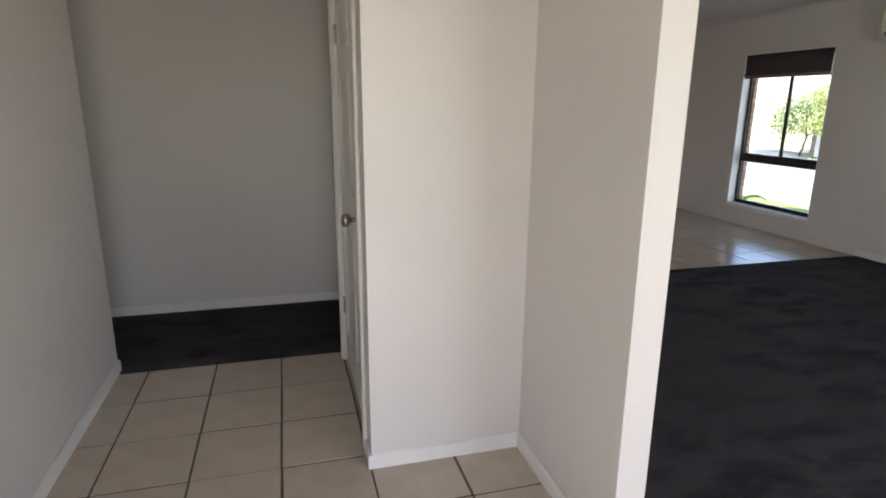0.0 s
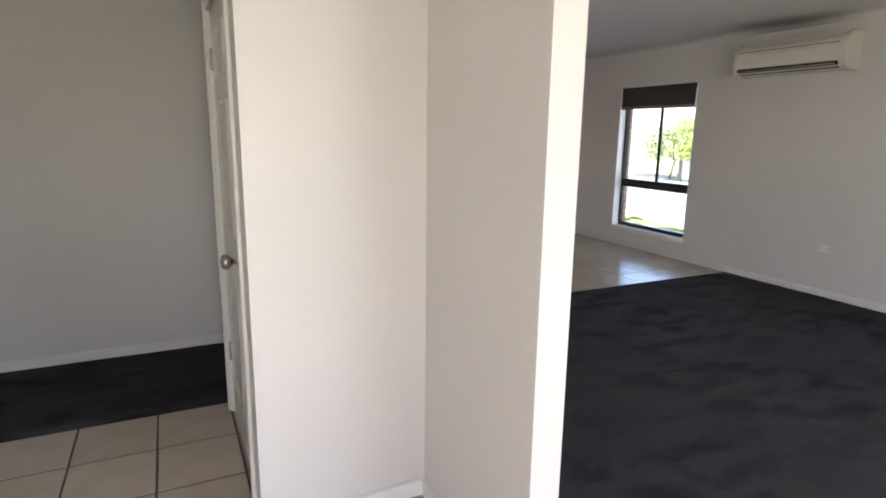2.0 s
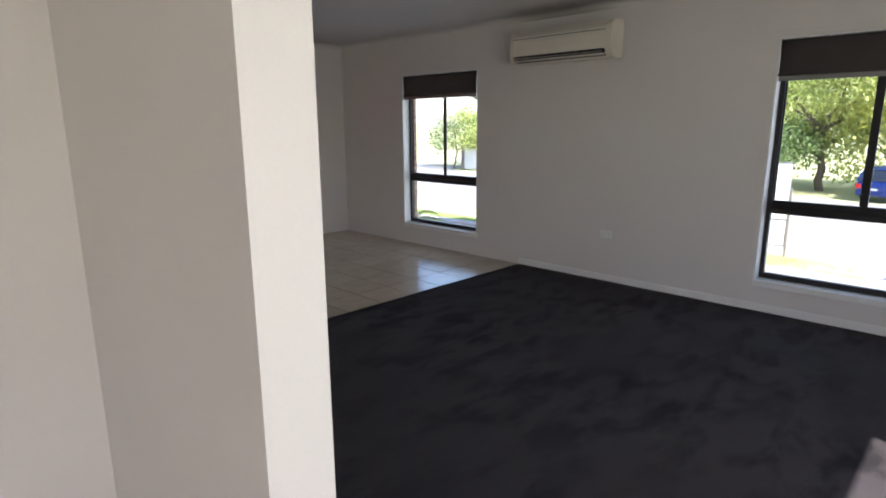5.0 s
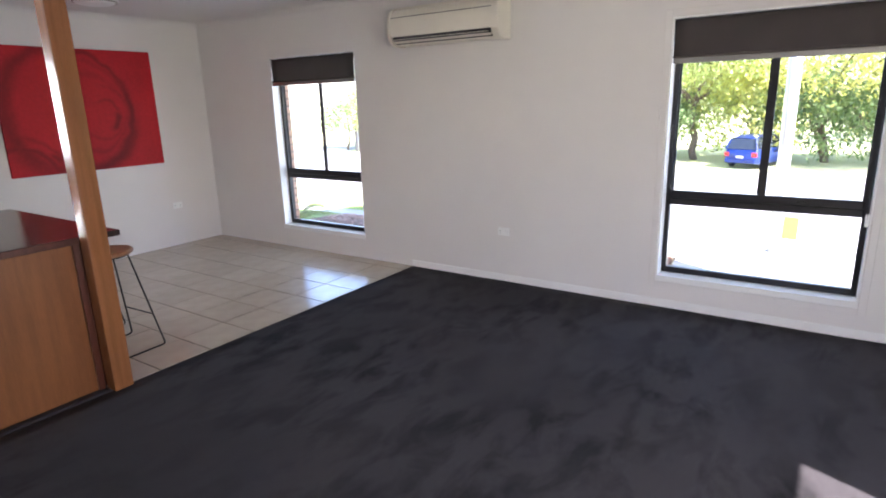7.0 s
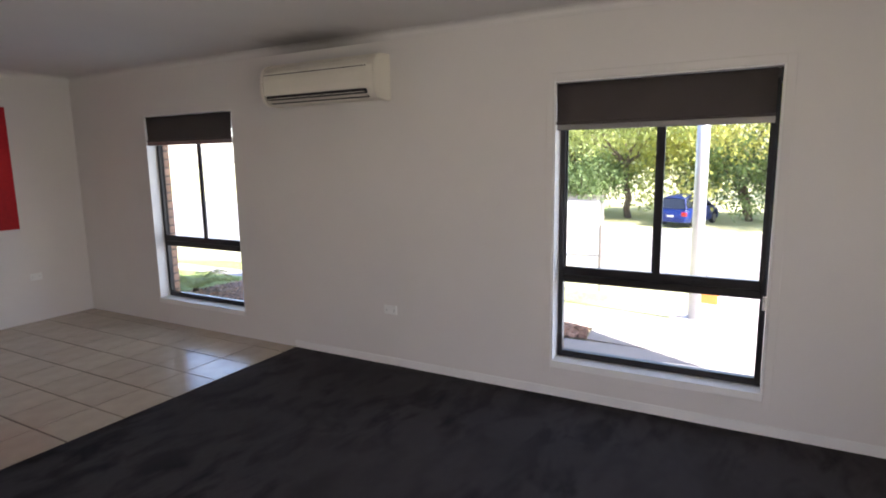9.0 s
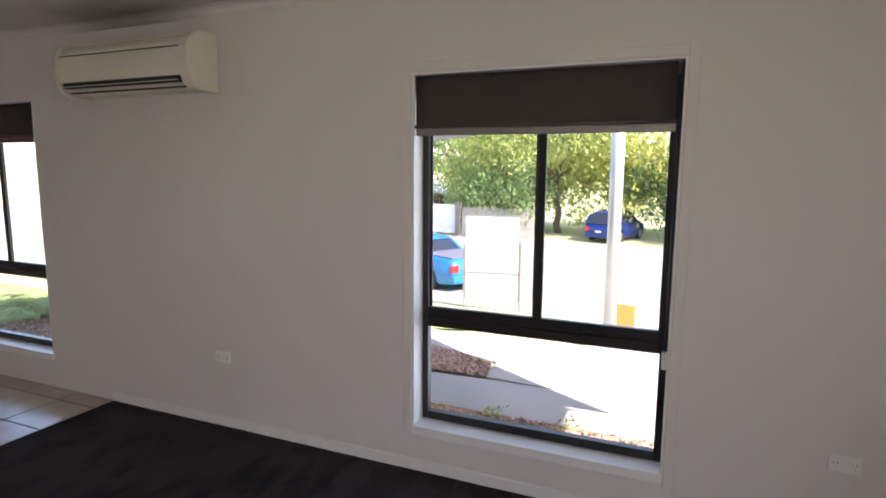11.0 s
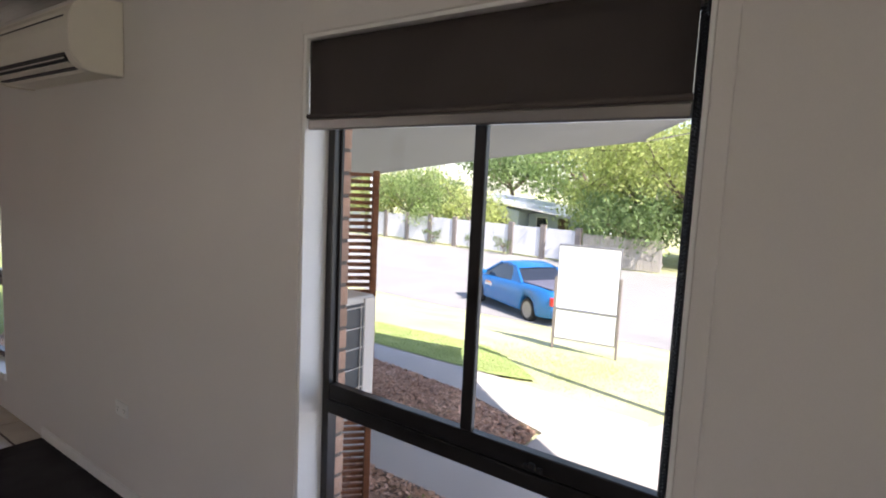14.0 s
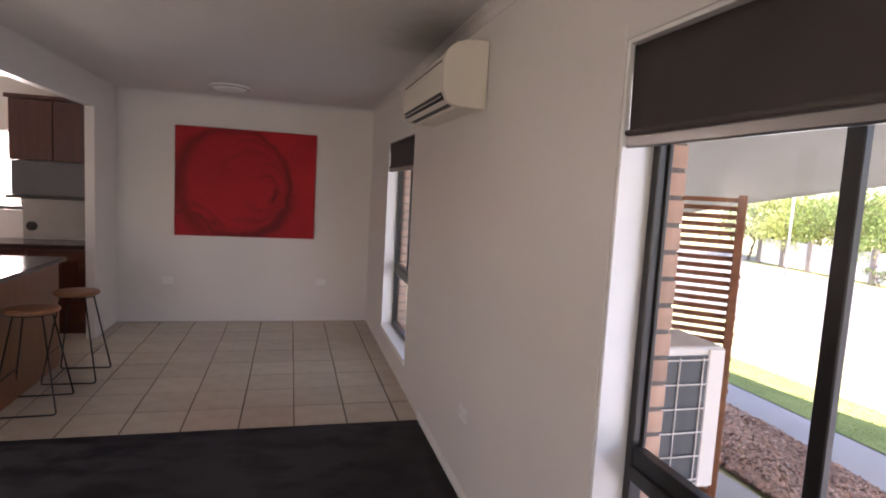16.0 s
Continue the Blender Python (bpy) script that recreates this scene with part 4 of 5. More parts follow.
def in_poly(x, y, poly):
    ok = False
    for (ax, ay), (bx, by) in zip(poly, poly[1:] + poly[:1]):
        if (ay > y) != (by > y) and x < (bx - ax) * (y - ay) / (by - ay) + ax:
            ok = not ok
    return ok


rnd = random.Random(5)
chips = []
while len(chips) < 26000:
    y = rnd.uniform(-0.5, 9.2)
    x = rnd.uniform(6.36, 7.40 if y < 6.2 else 9.74)
    if y < 6.2 or in_poly(x, y, BED_HOUSE):
        chips.append((x, y, ground_z(x) + 0.004 + rnd.random() * 0.02))
tagged(scatter_quads("bark_mulch", chips, 0.046, CHIP, "loose bark chips on the garden bed", flat=0.6, seed=2), category="mulch")
yard = [(8.33, 6.1), (8.33, 3.7), (8.40, 2.75), (8.95, 2.85), (9.5, 4.0), (9.72, 5.2), (9.74, 6.1)]
chips = []
while len(chips) < 12000:
    x, y = rnd.uniform(8.3, 9.8), rnd.uniform(2.5, 6.1)
    if in_poly(x, y, yard):
        chips.append((x, y, ground_z(x) + 0.004 + rnd.random() * 0.02))
tagged(scatter_quads("bark_mulch", chips, 0.05, CHIP, "loose bark chips between the paths", flat=0.6, seed=3), category="mulch")
for x0, x1, y0, y1, n, sd, inside in ((10.64, 15.0, 2.7, 13.0, 46000, 4, LAWN_STREET), (6.4, 9.7, 8.6, 14.0, 22000, 6, [(6.24, 18), (6.24, 8.6), (7.9, 8.85), (9.7, 9.3), (9.7, 18)])):
    blades = []
    while len(blades) < n:
        x, y = rnd.uniform(x0, x1), rnd.uniform(y0, y1)
        if in_poly(x, y, inside):
            blades.append((x, y, ground_z(x) + rnd.random() * 0.011))
    tagged(scatter_quads("lawn_blades", blades, 0.021, GRASS, "short blades of the mown lawn", flat=1.3, seed=sd), category="grass")

tufts = []
while len(tufts) < 12000:
    x, y = rnd.gauss(12.7, 1.1), rnd.gauss(4.2, 0.9)
    if x > 10.7 and y > 2.2:
        tufts.append((x, y, ground_z(x) - 0.028 + rnd.random() * 0.012))
tagged(scatter_quads("lawn_blades", tufts, 0.021, GRASS, "thin dry grass where the lawn runs out", flat=1.3, seed=9), category="grass")

# edging bricks of the garden bed
edge = thing("brick_edging", "row of small pavers edging the garden bed", "edging", at=(6.31, 0, -0.28))
em = mesh_of("paver", box(-0.045, 0.045, -0.10, 0.10, 0.0, 0.035, bevel=0.004), PAVER)
for k in range(30):
    o = new("paver", em)
    o.parent, o.location = edge, (rnd.uniform(-0.004, 0.004), -0.6 + k * 0.208, rnd.uniform(-0.004, 0.004))

# weeds in the near bed
for wx, wy in ((7.33, 2.34), (7.33, 1.72), (7.1, 2.71)):
    w = thing("weed", "small green weed in the mulch", "weed", "weeds", (wx, wy, ground_z(wx)))
    pl = [(rnd.gauss(0, 0.05), rnd.gauss(0, 0.05), 0.02 + rnd.random() * 0.09) for _ in range(45)]
    scatter_quads("leaves", pl, 0.04, LEAF, "", w, 0.9, 8)


def cycad(x, y):
    p = thing("palm_plant", "small feathery palm in the garden bed", "palm", at=(x, y, ground_z(x)))
    part("stem", lathe([(0.0, 0.0), (0.05, 0.0), (0.045, 0.05), (0.03, 0.07), (0.0, 0.07)], 10), BARK, p)
    r2 = random.Random(11)
    for k in range(16):
        b = bmesh.new()
        a, up = 2 * math.pi * k / 16 + r2.random() * 0.3, 0.35 + r2.random() * 0.5
        L = 0.42 + r2.random() * 0.2
        d = Vector((math.cos(a), math.sin(a), 0))
        s = Vector((-d.y, d.x, 0))
        pts = [Vector((0, 0, 0.05)) + d * (L * t) + Vector((0, 0, up * (t - t * t * 0.75))) for t in (j / 14 for j in range(15))]
        rod([tuple(q) for q in pts], 0.003, 4, bm=b)
        for j in range(2, 15):
            w = 0.15 * math.sin(math.pi * (j + 1) / 17)
            for sg in (-1, 1):
                q = pts[j]
                tip = q + s * sg * w + d * 0.06 - Vector((0, 0, 0.03))
                b.faces.new([b.verts.new(q - d * 0.02), b.verts.new(q + d * 0.02), b.verts.new(tip)])
        part("frond", b, LEAF, p)


cycad(7.95, 8.62)

# ---- outside: house shell ----
wall("wall_brick_backing", "x", 6.119, 0.012, -3.0, 8.2, -0.30, 2.45, [(W1[0] - 0.02, W1[1] + 0.02, W1[2] - 0.03, W1[3] + 0.02), (W2[0] - 0.02, W2[1] + 0.02, W2[2] - 0.03, W2[3] + 0.02)], "cavity backing of the brick wall", MORTAR)
bw = tagged(thing("wall_brick_outer", "salmon brick veneer wall with dark raked joints", "wall", at=(6.17, 0, -0.30)), kind="structure")
mo = bmesh.new()
holes = [(W1[0] + 0.012, W1[1] - 0.012 + 0.02, 0.215, 2.10), (W2[0] + 0.012, W2[1] + 0.017, 0.215, 2.10)]
B, P = 0.24, 0.0857
full = mesh_of("brick", box(-0.045, 0.045, -0.115, 0.115, -0.038, 0.038, bevel=0.004), BRICK)
half = mesh_of("brick", box(-0.045, 0.045, -0.055, 0.055, -0.038, 0.038, bevel=0.004), BRICK)
rest = bmesh.new()
for c in range(32):
    z = 0.043 + c * P
    wz = z - 0.30
    spans = [(-3.0, 8.2)]
    if any(h[2] < wz + 0.03 and wz - 0.03 < h[3] for h in holes):
        spans = [(-3.0, holes[1][0]), (holes[1][1], holes[0][0]), (holes[0][1], 8.2)]
    for a, b_ in spans:
        box(-0.038, 0.034, a + 0.006, b_ - 0.006, z - P / 2, z + P / 2, bm=mo)
        y, first = a, True
        while y < b_ - 0.02:
            w = 0.12 if (first and c % 2) else B
            w = min(w, b_ - y)
            near = len(spans) > 1 and (abs(y - holes[1][1]) < 0.3 or abs(y - holes[0][1]) < 0.3)
            if near and w > 0.1:
                o = new("brick", full if w > 0.2 else half)
                o.parent, o.location = bw, (rnd.uniform(-0.0015, 0.0015), y + w / 2, z)
            elif w > 0.03:
                box(-0.045, 0.045, y + 0.005, y + w - 0.005, z - 0.038, z + 0.038, bm=rest)
            y, first = y + w, False
part("mortar", mo, MORTAR, bw)
ro = part("brickwork", rest, BRICK, bw)
tagged(ro, kind="stuff")
for h in holes:
    s = mesh_of("sill_brick", box(-0.075, 0.055, -0.036, 0.036, -0.055, 0.0, bevel=0.004), BRICK)
    for k in range(int((h[1] - h[0]) / 0.083)):
        o = new("sill_brick", s)
        o.parent, o.location = bw, (0.02, h[0] + 0.045 + k * 0.083, 0.30 + 0.236)
# outer shells that close the house
wall("wall_outer_north", "y", 7.90, 0.11, 1.2, 6.06, -0.3, 2.5, [KW], mat=BRICK)
structure("soffit", box(6.12, 6.80, -0.80, 8.6, 2.46, 2.48), CEIL, "painted eave lining", "eave")
structure("fascia", box(6.80, 6.83, -0.80, 8.6, 2.40, 2.655, bevel=0.004), FASCIA, "painted fascia board", "fascia")
roof = bmesh.new()
rv = [(-3.4, -0.80, 2.66), (6.83, -0.80, 2.66), (6.83, 8.6, 2.66), (-3.4, 8.6, 2.66), (0.6, 2.4, 3.75), (2.8, 4.6, 3.75)]
rv = [roof.verts.new(v) for v in rv]
for f in ((0, 1, 4), (1, 2, 5, 4), (2, 3, 5), (3, 0, 4, 5), (3, 2, 1, 0)):
    roof.faces.new([rv[k] for k in f])
structure("roof", roof, ROOFT, "hipped metal roof", "roof")

# glass sliding door and open entry in the south wall
sl = tagged(thing("door_2", "aluminium framed sliding glass door", "door", at=(2.66, -0.70, 0.0)), kind="structure")
sf = bmesh.new()
for a in ((-0.849, -0.80, 0.001, 2.179), (0.80, 0.849, 0.001, 2.179), (-0.80, 0.80, 2.13, 2.179), (-0.80, 0.80, 0.001, 0.03), (-0.03, 0.03, 0.03, 2.13)):
    box(a[0], a[1], -0.03, 0.03, a[2], a[3], bevel=0.003, bm=sf)
part("door_frame", sf, FRAME, sl)
for a in ((-0.80, -0.03), (0.03, 0.80)):
    g = part("pane", box(a[0], a[1], -0.003, 0.003, 0.03, 2.13), GLASS, sl)
    g.visible_shadow = False

# ---- outside: by the window ----
lat = thing("slat_screen", "brown stained timber slat screen beside the window", "screen", at=(6.615, 3.145, ground_z(7)), rz=-41)
for x in (-0.39, 0.365):
    part("post", box(x, x + 0.035, -0.018, 0.018, 0.0, 1.985, bevel=0.003), SLATW, lat)
sm = mesh_of("slat", box(-0.405, 0.403, -0.009, 0.009, -0.0105, 0.0105, bevel=0.002), SLATW)
for k in range(52):
    o = new("slat", sm)
    o.parent, o.location = lat, (rnd.uniform(-0.003, 0.003), 0.0275, 0.07 + k * 0.0371)

oa = thing("outdoor_unit", "white outdoor air conditioner unit with a wire guard", "air conditioner", at=(6.42, 2.72, ground_z(7)))
part("casing", box(-0.16, 0.315, 0.0, 0.29, 0.77, 1.37, bevel=0.012, seg=2), WHITEP, oa)
part("grille_recess", box(-0.14, 0.235, -0.006, 0.002, 0.80, 1.335), COIL, oa, "dark grey coil behind the guard")
wg = bmesh.new()
for k in range(6):
    rod([(-0.14, -0.016, 0.82 + k * 0.1), (0.235, -0.016, 0.82 + k * 0.1)], 0.003, 6, bm=wg)
for k in range(4):
    rod([(-0.12 + k * 0.11, -0.012, 0.81), (-0.12 + k * 0.11, -0.012, 1.33)], 0.003, 6, bm=wg)
part("wire_guard", wg, WHITEP, oa)
part("surround", box(0.236, 0.313, -0.010, 0.002, 0.78, 1.36, bevel=0.004), WHITEP, oa)
for y in (0.04, 0.21):
    bk = box(-0.204, 0.27, y, y + 0.035, 0.735, 0.7695, bevel=0.003)
    box(-0.204, -0.165, y, y + 0.035, 0.45, 0.735, bevel=0.003, bm=bk)
    part("wall_bracket", bk, GREYM, oa)

# shade sail
sb = bmesh.new()
nu, nv = 18, 26
sv = []
for i in range(nu + 1):
    row = []
    for j in range(nv + 1):
        u, t = i / nu, j / nv
        y_in, y_out = -1.2 + 9.5 * t, 2.7 + 5.6 * t
        x_out = 10.7 - 0.1 * t - 0.45 * 4 * t * (1 - t)
        z_out = 2.20 - 0.75 * t
        side = 0.45 * 4 * u * (1 - u)
        x = 6.84 + (x_out - 6.84) * u
        y = y_in + (y_out - y_in) * u + (side if t < 0.5 else -side) * abs(1 - 2 * t) ** 3
        z = 2.50 + (z_out - 2.50) * u - 0.10 * math.sin(math.pi * u) * math.sin(math.pi * t)
        row.append(sb.verts.new((x, y, z)))
    sv.append(row)
for i in range(nu):
    for j in range(nv):
        sb.faces.new((sv[i][j], sv[i + 1][j], sv[i + 1][j + 1], sv[i][j + 1]))
bmesh.ops.solidify(sb, geom=sb.faces[:], thickness=0.004)
sail = thing("shade_sail", "pale grey shade sail stretched out from the eave", "shade sail", at=(0, 0, 0))
part("cloth", sb, SAIL, sail, smooth=True)
part("cable", rod([(10.7, 2.7, 2.20), (10.8, 1.94, 2.35)], 0.006, 6), STEEL, sail)
for x, y, z in ((10.66, 8.35, 1.45),):
    part("post", rod([(x + 0.05, y, ground_z(x) - 0.1), (x + 0.05, y, z + 0.12)], 0.05, 14), POLEM, sail)
    part("turnbuckle", rod([(x - 0.06, y, z), (x + 0.04, y, z + 0.05)], 0.012), STEEL, sail)

# ---- outside: street ----
sg = thing("sign_board", "white real estate sign board on metal posts", "sign", at=(14.36, 4.62, -1.2), rz=8)
sg.scale = (1.14, 1.14, 1.14)
part("panel", box(-0.012, 0.012, -0.48, 0.48, 0.66, 1.66, bevel=0.003), SIGNW, sg, "blank sunlit white panel")
part("lower_panel", box(-0.010, 0.010, -0.475, 0.475, 0.175, 0.625, bevel=0.003), SIGNW, sg)
for y, top in ((-0.525, 1.22), (0.490, 1.15)):
    part("stake", box(-0.022, 0.022, y, y + 0.036, -0.10, top, bevel=0.003), FENCEP, sg, "brown timber stake")
for y in (-0.488, 0.476):
    part("side_rail", box(-0.016, 0.016, y, y + 0.012, 0.17, 1.675, bevel=0.002), GREYM, sg)
for z in (0.15, 0.63, 1.663):
    part("rail", box(-0.02, 0.02, -0.488, 0.488, z, z + 0.022, bevel=0.002), GREYM, sg)

pole = thing("street_pole", "galvanised steel pole standing in the front yard", "pole", at=(10.8, 1.86, ground_z(10.8)))
part("shaft", rod([(0, 0, -0.1), (0, 0, 3.9)], 0.082, 16), POLEM, pole, smooth=True)
part("base_plate", box(-0.13, 0.13, -0.13, 0.13, 0.0, 0.018, bevel=0.003), POLEM, pole)

og = thing("orange_sign", "small orange board on a thin stake in the yard", "sign", at=(11.9, 1.80, ground_z(11.9)), rz=-10)
part("board", box(-0.01, 0.01, -0.185, 0.185, 0.15, 0.51, bevel=0.004), ORANGE, og)
part("stake", rod([(0.02, 0.0, 0.0), (0.02, 0.0, 0.62)], 0.008, 8), GREYM, og)


def car(name, label, paint, kind_of, at, rz, k=1.0):
    """A car made of lofted sections, with wheels, glass, lamps and trim. It faces +x of its own axes."""
    c = thing(name, label, "car", at=at, rz=rz)
    c.scale = (k, k, k)
    if kind_of == "ute":
        L0, L1 = -2.45, 2.45
        deck = [(-2.45, 0.80), (-2.41, 1.00), (-1.6, 1.02), (-0.55, 1.00), (0.10, 0.96), (0.95, 0.93), (1.60, 0.86), (2.15, 0.72), (2.45, 0.50)]
        cab = [(-0.98, 0.99), (-0.52, 1.33), (-0.28, 1.41), (0.05, 1.44), (0.40, 1.42), (1.32, 0.93)]
    else:
        L0, L1 = -2.2, 2.2
        deck = [(-2.20, 0.78), (-2.16, 1.02), (-0.5, 1.03), (0.60, 1.02), (1.20, 1.00), (1.70, 0.93), (2.10, 0.80), (2.20, 0.55)]
        cab = [(-2.14, 1.0), (-1.92, 1.52), (-1.2, 1.66), (0.25, 1.64), (1.15, 1.0)]

    def top(x):
        for (a, p), (b, q) in zip(deck, deck[1:]):
            if a <= x <= b:
                return p + (q - p) * (x - a) / (b - a)
        return deck[-1][1]

    b = bmesh.new()
    xs = [L0 + (L1 - L0) * i / 48 for i in range(49)]
    wheels = (-1.42, 1.42) if kind_of == "ute" else (-1.30, 1.32)
    rings = []
    for x in xs:
        e = max(0, abs(x) - (L1 - 0.55)) / 0.55
        w = 0.92 - 0.16 * e * e
        h = top(x)
        lo = 0.22 + 0.06 * e
        for wx in wheels:
            d = abs(x - wx)
            if d < 0.38:
                lo = max(lo, 0.33 + math.sqrt(0.38 ** 2 - d * d) * 0.98)
        prof = [(0, lo), (w - 0.08, lo), (w - 0.02, lo + 0.05 if lo < h - 0.2 else lo + 0.01), (w, max(0.60, lo + 0.02)), (w - 0.03, h - 0.09), (w - 0.09, h - 0.01), (w * 0.6, h + 0.015), (0, h + 0.02)]
        rings.append([b.verts.new((x, y, z)) for y, z in prof] + [b.verts.new((x, -y, z)) for y, z in prof[-2:0:-1]])
    for p, q in zip(rings, rings[1:]):
        n = len(p)
        for j in range(n):
            b.faces.new((p[j], p[(j + 1) % n], q[(j + 1) % n], q[j]))
    b.faces.new(rings[0])
    b.faces.new(rings[-1])
    part("body", b, paint, c, smooth=True)
    g = bmesh.new()
    out = []
    for x, z in cab:
        t = (z - 0.97) / 0.5
        out.append([g.verts.new((x, s * (0.80 - 0.17 * t), z)) for s in (-1, 1)])
    for p, q in zip(out, out[1:]):
        g.faces.new((p[0], p[1], q[1], q[0]))
    g.faces.new([p[0] for p in out])
    g.faces.new([p[1] for p in out])
    part("window_glass", g, GLASSD, c, "dark tinted glass")
    rf = bmesh.new()
    top_pts = [(x, z) for x, z in cab if z > 1.35 or (z > 1.3 and kind_of == "ute")]
    sec = []
    for x, z in top_pts:
        t = (z - 0.97) / 0.5
        w = 0.82 - 0.17 * t
        sec.append([rf.verts.new((x, y, zz)) for y, zz in ((-w, z - 0.03), (-w + 0.06, z + 0.02), (0, z + 0.035), (w - 0.06, z + 0.02), (w, z - 0.03))])
    for p, q in zip(sec, sec[1:]):
        for j in range(4):
            rf.faces.new((p[j], p[j + 1], q[j + 1], q[j]))
    part("roof", rf, paint, c, smooth=True)
    pil = bmesh.new()
    for s in (-1, 1):
        seq = [(x, s * (0.812 - 0.17 * (z - 0.97) / 0.5), z) for x, z in cab]
        rod(seq[:2], 0.045, 6, bm=pil)
        rod(seq[-2:], 0.035, 6, bm=pil)
        mx = (cab[1][0] + cab[-2][0]) / 2
        if kind_of == "ute":
            q = [pil.verts.new((x, s * (0.822 - 0.17 * (z - 0.97) / 0.5), z)) for x, z in ((-1.02, 1.0), (-0.53, 1.35), (-0.24, 1.42), (-0.36, 1.28), (-0.42, 1.0))]
            pil.faces.new(q if s < 0 else q[::-1])
        if kind_of != "ute":
            rod([(mx, s * 0.80, 1.0), (mx - 0.05, s * 0.655, 1.52)], 0.035, 6, bm=pil)
    part("pillar", pil, paint, c)
    if kind_of == "ute":
        part("tonneau_cover", box(-2.33, -0.90, -0.74, 0.74, 1.020, 1.050, bevel=0.012, seg=2), TONNEAU, c, "dark vinyl tray cover")
    for wx in wheels:
        for s in (-1, 1):
            m = Matrix.Translation((wx, s * 0.80, 0.33)) @ Matrix.Rotation(-s * math.pi / 2, 4, "X")
            wh = part("wheel", lathe([(0.20, -0.10), (0.30, -0.10), (0.328, -0.07), (0.33, 0.0), (0.328, 0.07), (0.30, 0.10), (0.225, 0.098), (0.215, 0.06)], 28, m), RUBBER, c, smooth=True)
            sp = bmesh.new()
            join(sp, lathe([(0.205, 0.07), (0.226, 0.07), (0.226, 0.10), (0.205, 0.10)], 28))
            for q in range(5):
                t = bmesh.new()
                box(0.03, 0.215, -0.028, 0.028, 0.075, 0.102, bevel=0.008, bm=t)
                t.transform(Matrix.Rotation(2 * math.pi * q / 5, 4, "Z"))
                join(sp, t)
            join(sp, lathe([(0.0, 0.07), (0.055, 0.07), (0.05, 0.108), (0.0, 0.112)], 16))
            sp.transform(m)
            part("rim", sp, ALLOY, wh, "silver alloy rim")
    for s in (-1, 1):
        part("tail_lamp", box(L0 - 0.012, L0 + 0.10, s * 0.70 - 0.13, s * 0.70 + 0.13, 0.62, 0.84, bevel=0.02, seg=2), REDL, c, "red tail lamp")
        part("head_lamp", box(L1 - 0.36, L1 - 0.13, s * 0.66 - 0.12, s * 0.66 + 0.12, 0.60, 0.73, bevel=0.03, seg=2), WHITEP, c)
        part("mirror", box(0.95, 1.08, s * 0.96 - 0.09, s * 0.96 + 0.09, 0.98, 1.10, bevel=0.025, seg=2), paint, c)
        part("door_handle", box(-0.10, 0.06, s * 0.905 - 0.012, s * 0.905 + 0.012, 0.80, 0.825, bevel=0.006), paint, c)
    part("rear_bumper", box(L0 - 0.04, L0 + 0.08, -0.78, 0.78, 0.30, 0.52, bevel=0.03, seg=2), paint, c)
    part("number_plate", box(L0 - 0.046, L0 - 0.038, -0.18, 0.18, 0.56, 0.66, bevel=0.002), SIGNW, c)
    if kind_of == "ute":
        lg = box(0.55, 0.95, -0.926, -0.915, 0.66, 0.72, bevel=0.002)
        part("door_sticker", lg, SIGNW, c, "white and orange sticker bars on the door")
        lg2 = box(0.60, 0.90, -0.928, -0.915, 0.735, 0.78, bevel=0.002)
        part("door_sticker", lg2, ORANGE, c)
        lg = box(0.55, 0.95, 0.915, 0.926, 0.66, 0.72, bevel=0.002)
        part("door_sticker", lg, SIGNW, c, "white and orange sticker bars on the door")
        part("door_sticker", box(0.60, 0.90, 0.915, 0.928, 0.735, 0.78, bevel=0.002), ORANGE, c)
    return c


car("ute", "bright blue utility car with alloy wheels parked at the kerb", UTE, "ute", (19.5, 8.5, -1.80), 61, 0.96)
car("parked_car", "deep blue hatchback parked under the trees", SUVP, "suv", (33.6, 4.2, ground_z(33)), -18, 0.9)

# ---- outside: fence, house and trees across the street ----
fe = thing("street_fence", "white panelled fence with timber posts across the street", "fence", at=(0, 0, 0))
F0, F1 = Vector((31.9, 12.2, 0)), Vector((34.3, 31.0, 0))
fd = (F1 - F0).normalized()
yaw = math.atan2(fd.y, fd.x)
n_bays = 9
bay = (F1 - F0).length / n_bays
pan = mesh_of("panel", box(0.16, bay - 0.16, -0.02, 0.02, 0.08, 1.62, bevel=0.006), FENCEW)
pst = mesh_of("post", box(-0.16, 0.16, -0.09, 0.09, -0.1, 1.78, bevel=0.01), FENCEP)
for k in range(n_bays + 1):
    p = F0 + fd * (bay * k)
    for nm, me in (("post", pst), ("panel", pan)):
        if nm == "panel" and k == n_bays:
            continue
        o = new(nm, me)
        o.parent, o.matrix_local = fe, Matrix.Translation((p.x, p.y, ground_z(p.x))) @ Matrix.Rotation(yaw, 4, "Z")
pf = thing("paling_fence", "weathered paling fence under the trees", "fence", at=(31.9, 12.0, ground_z(32)))
pm = mesh_of("paling", box(-0.012, 0.012, -0.052, 0.052, 0.0, 1.5, bevel=0.004), PICKET)
for k in range(34):
    o = new("paling", pm)
    o.parent, o.location = pf, (0.006 * (k % 3), -0.1 - k * 0.115, rnd.uniform(-0.02, 0.03))
for z in (0.35, 1.2):
    part("rail", box(0.03, 0.07, -4.0, 0.0, z, z + 0.08), PICKET, pf)


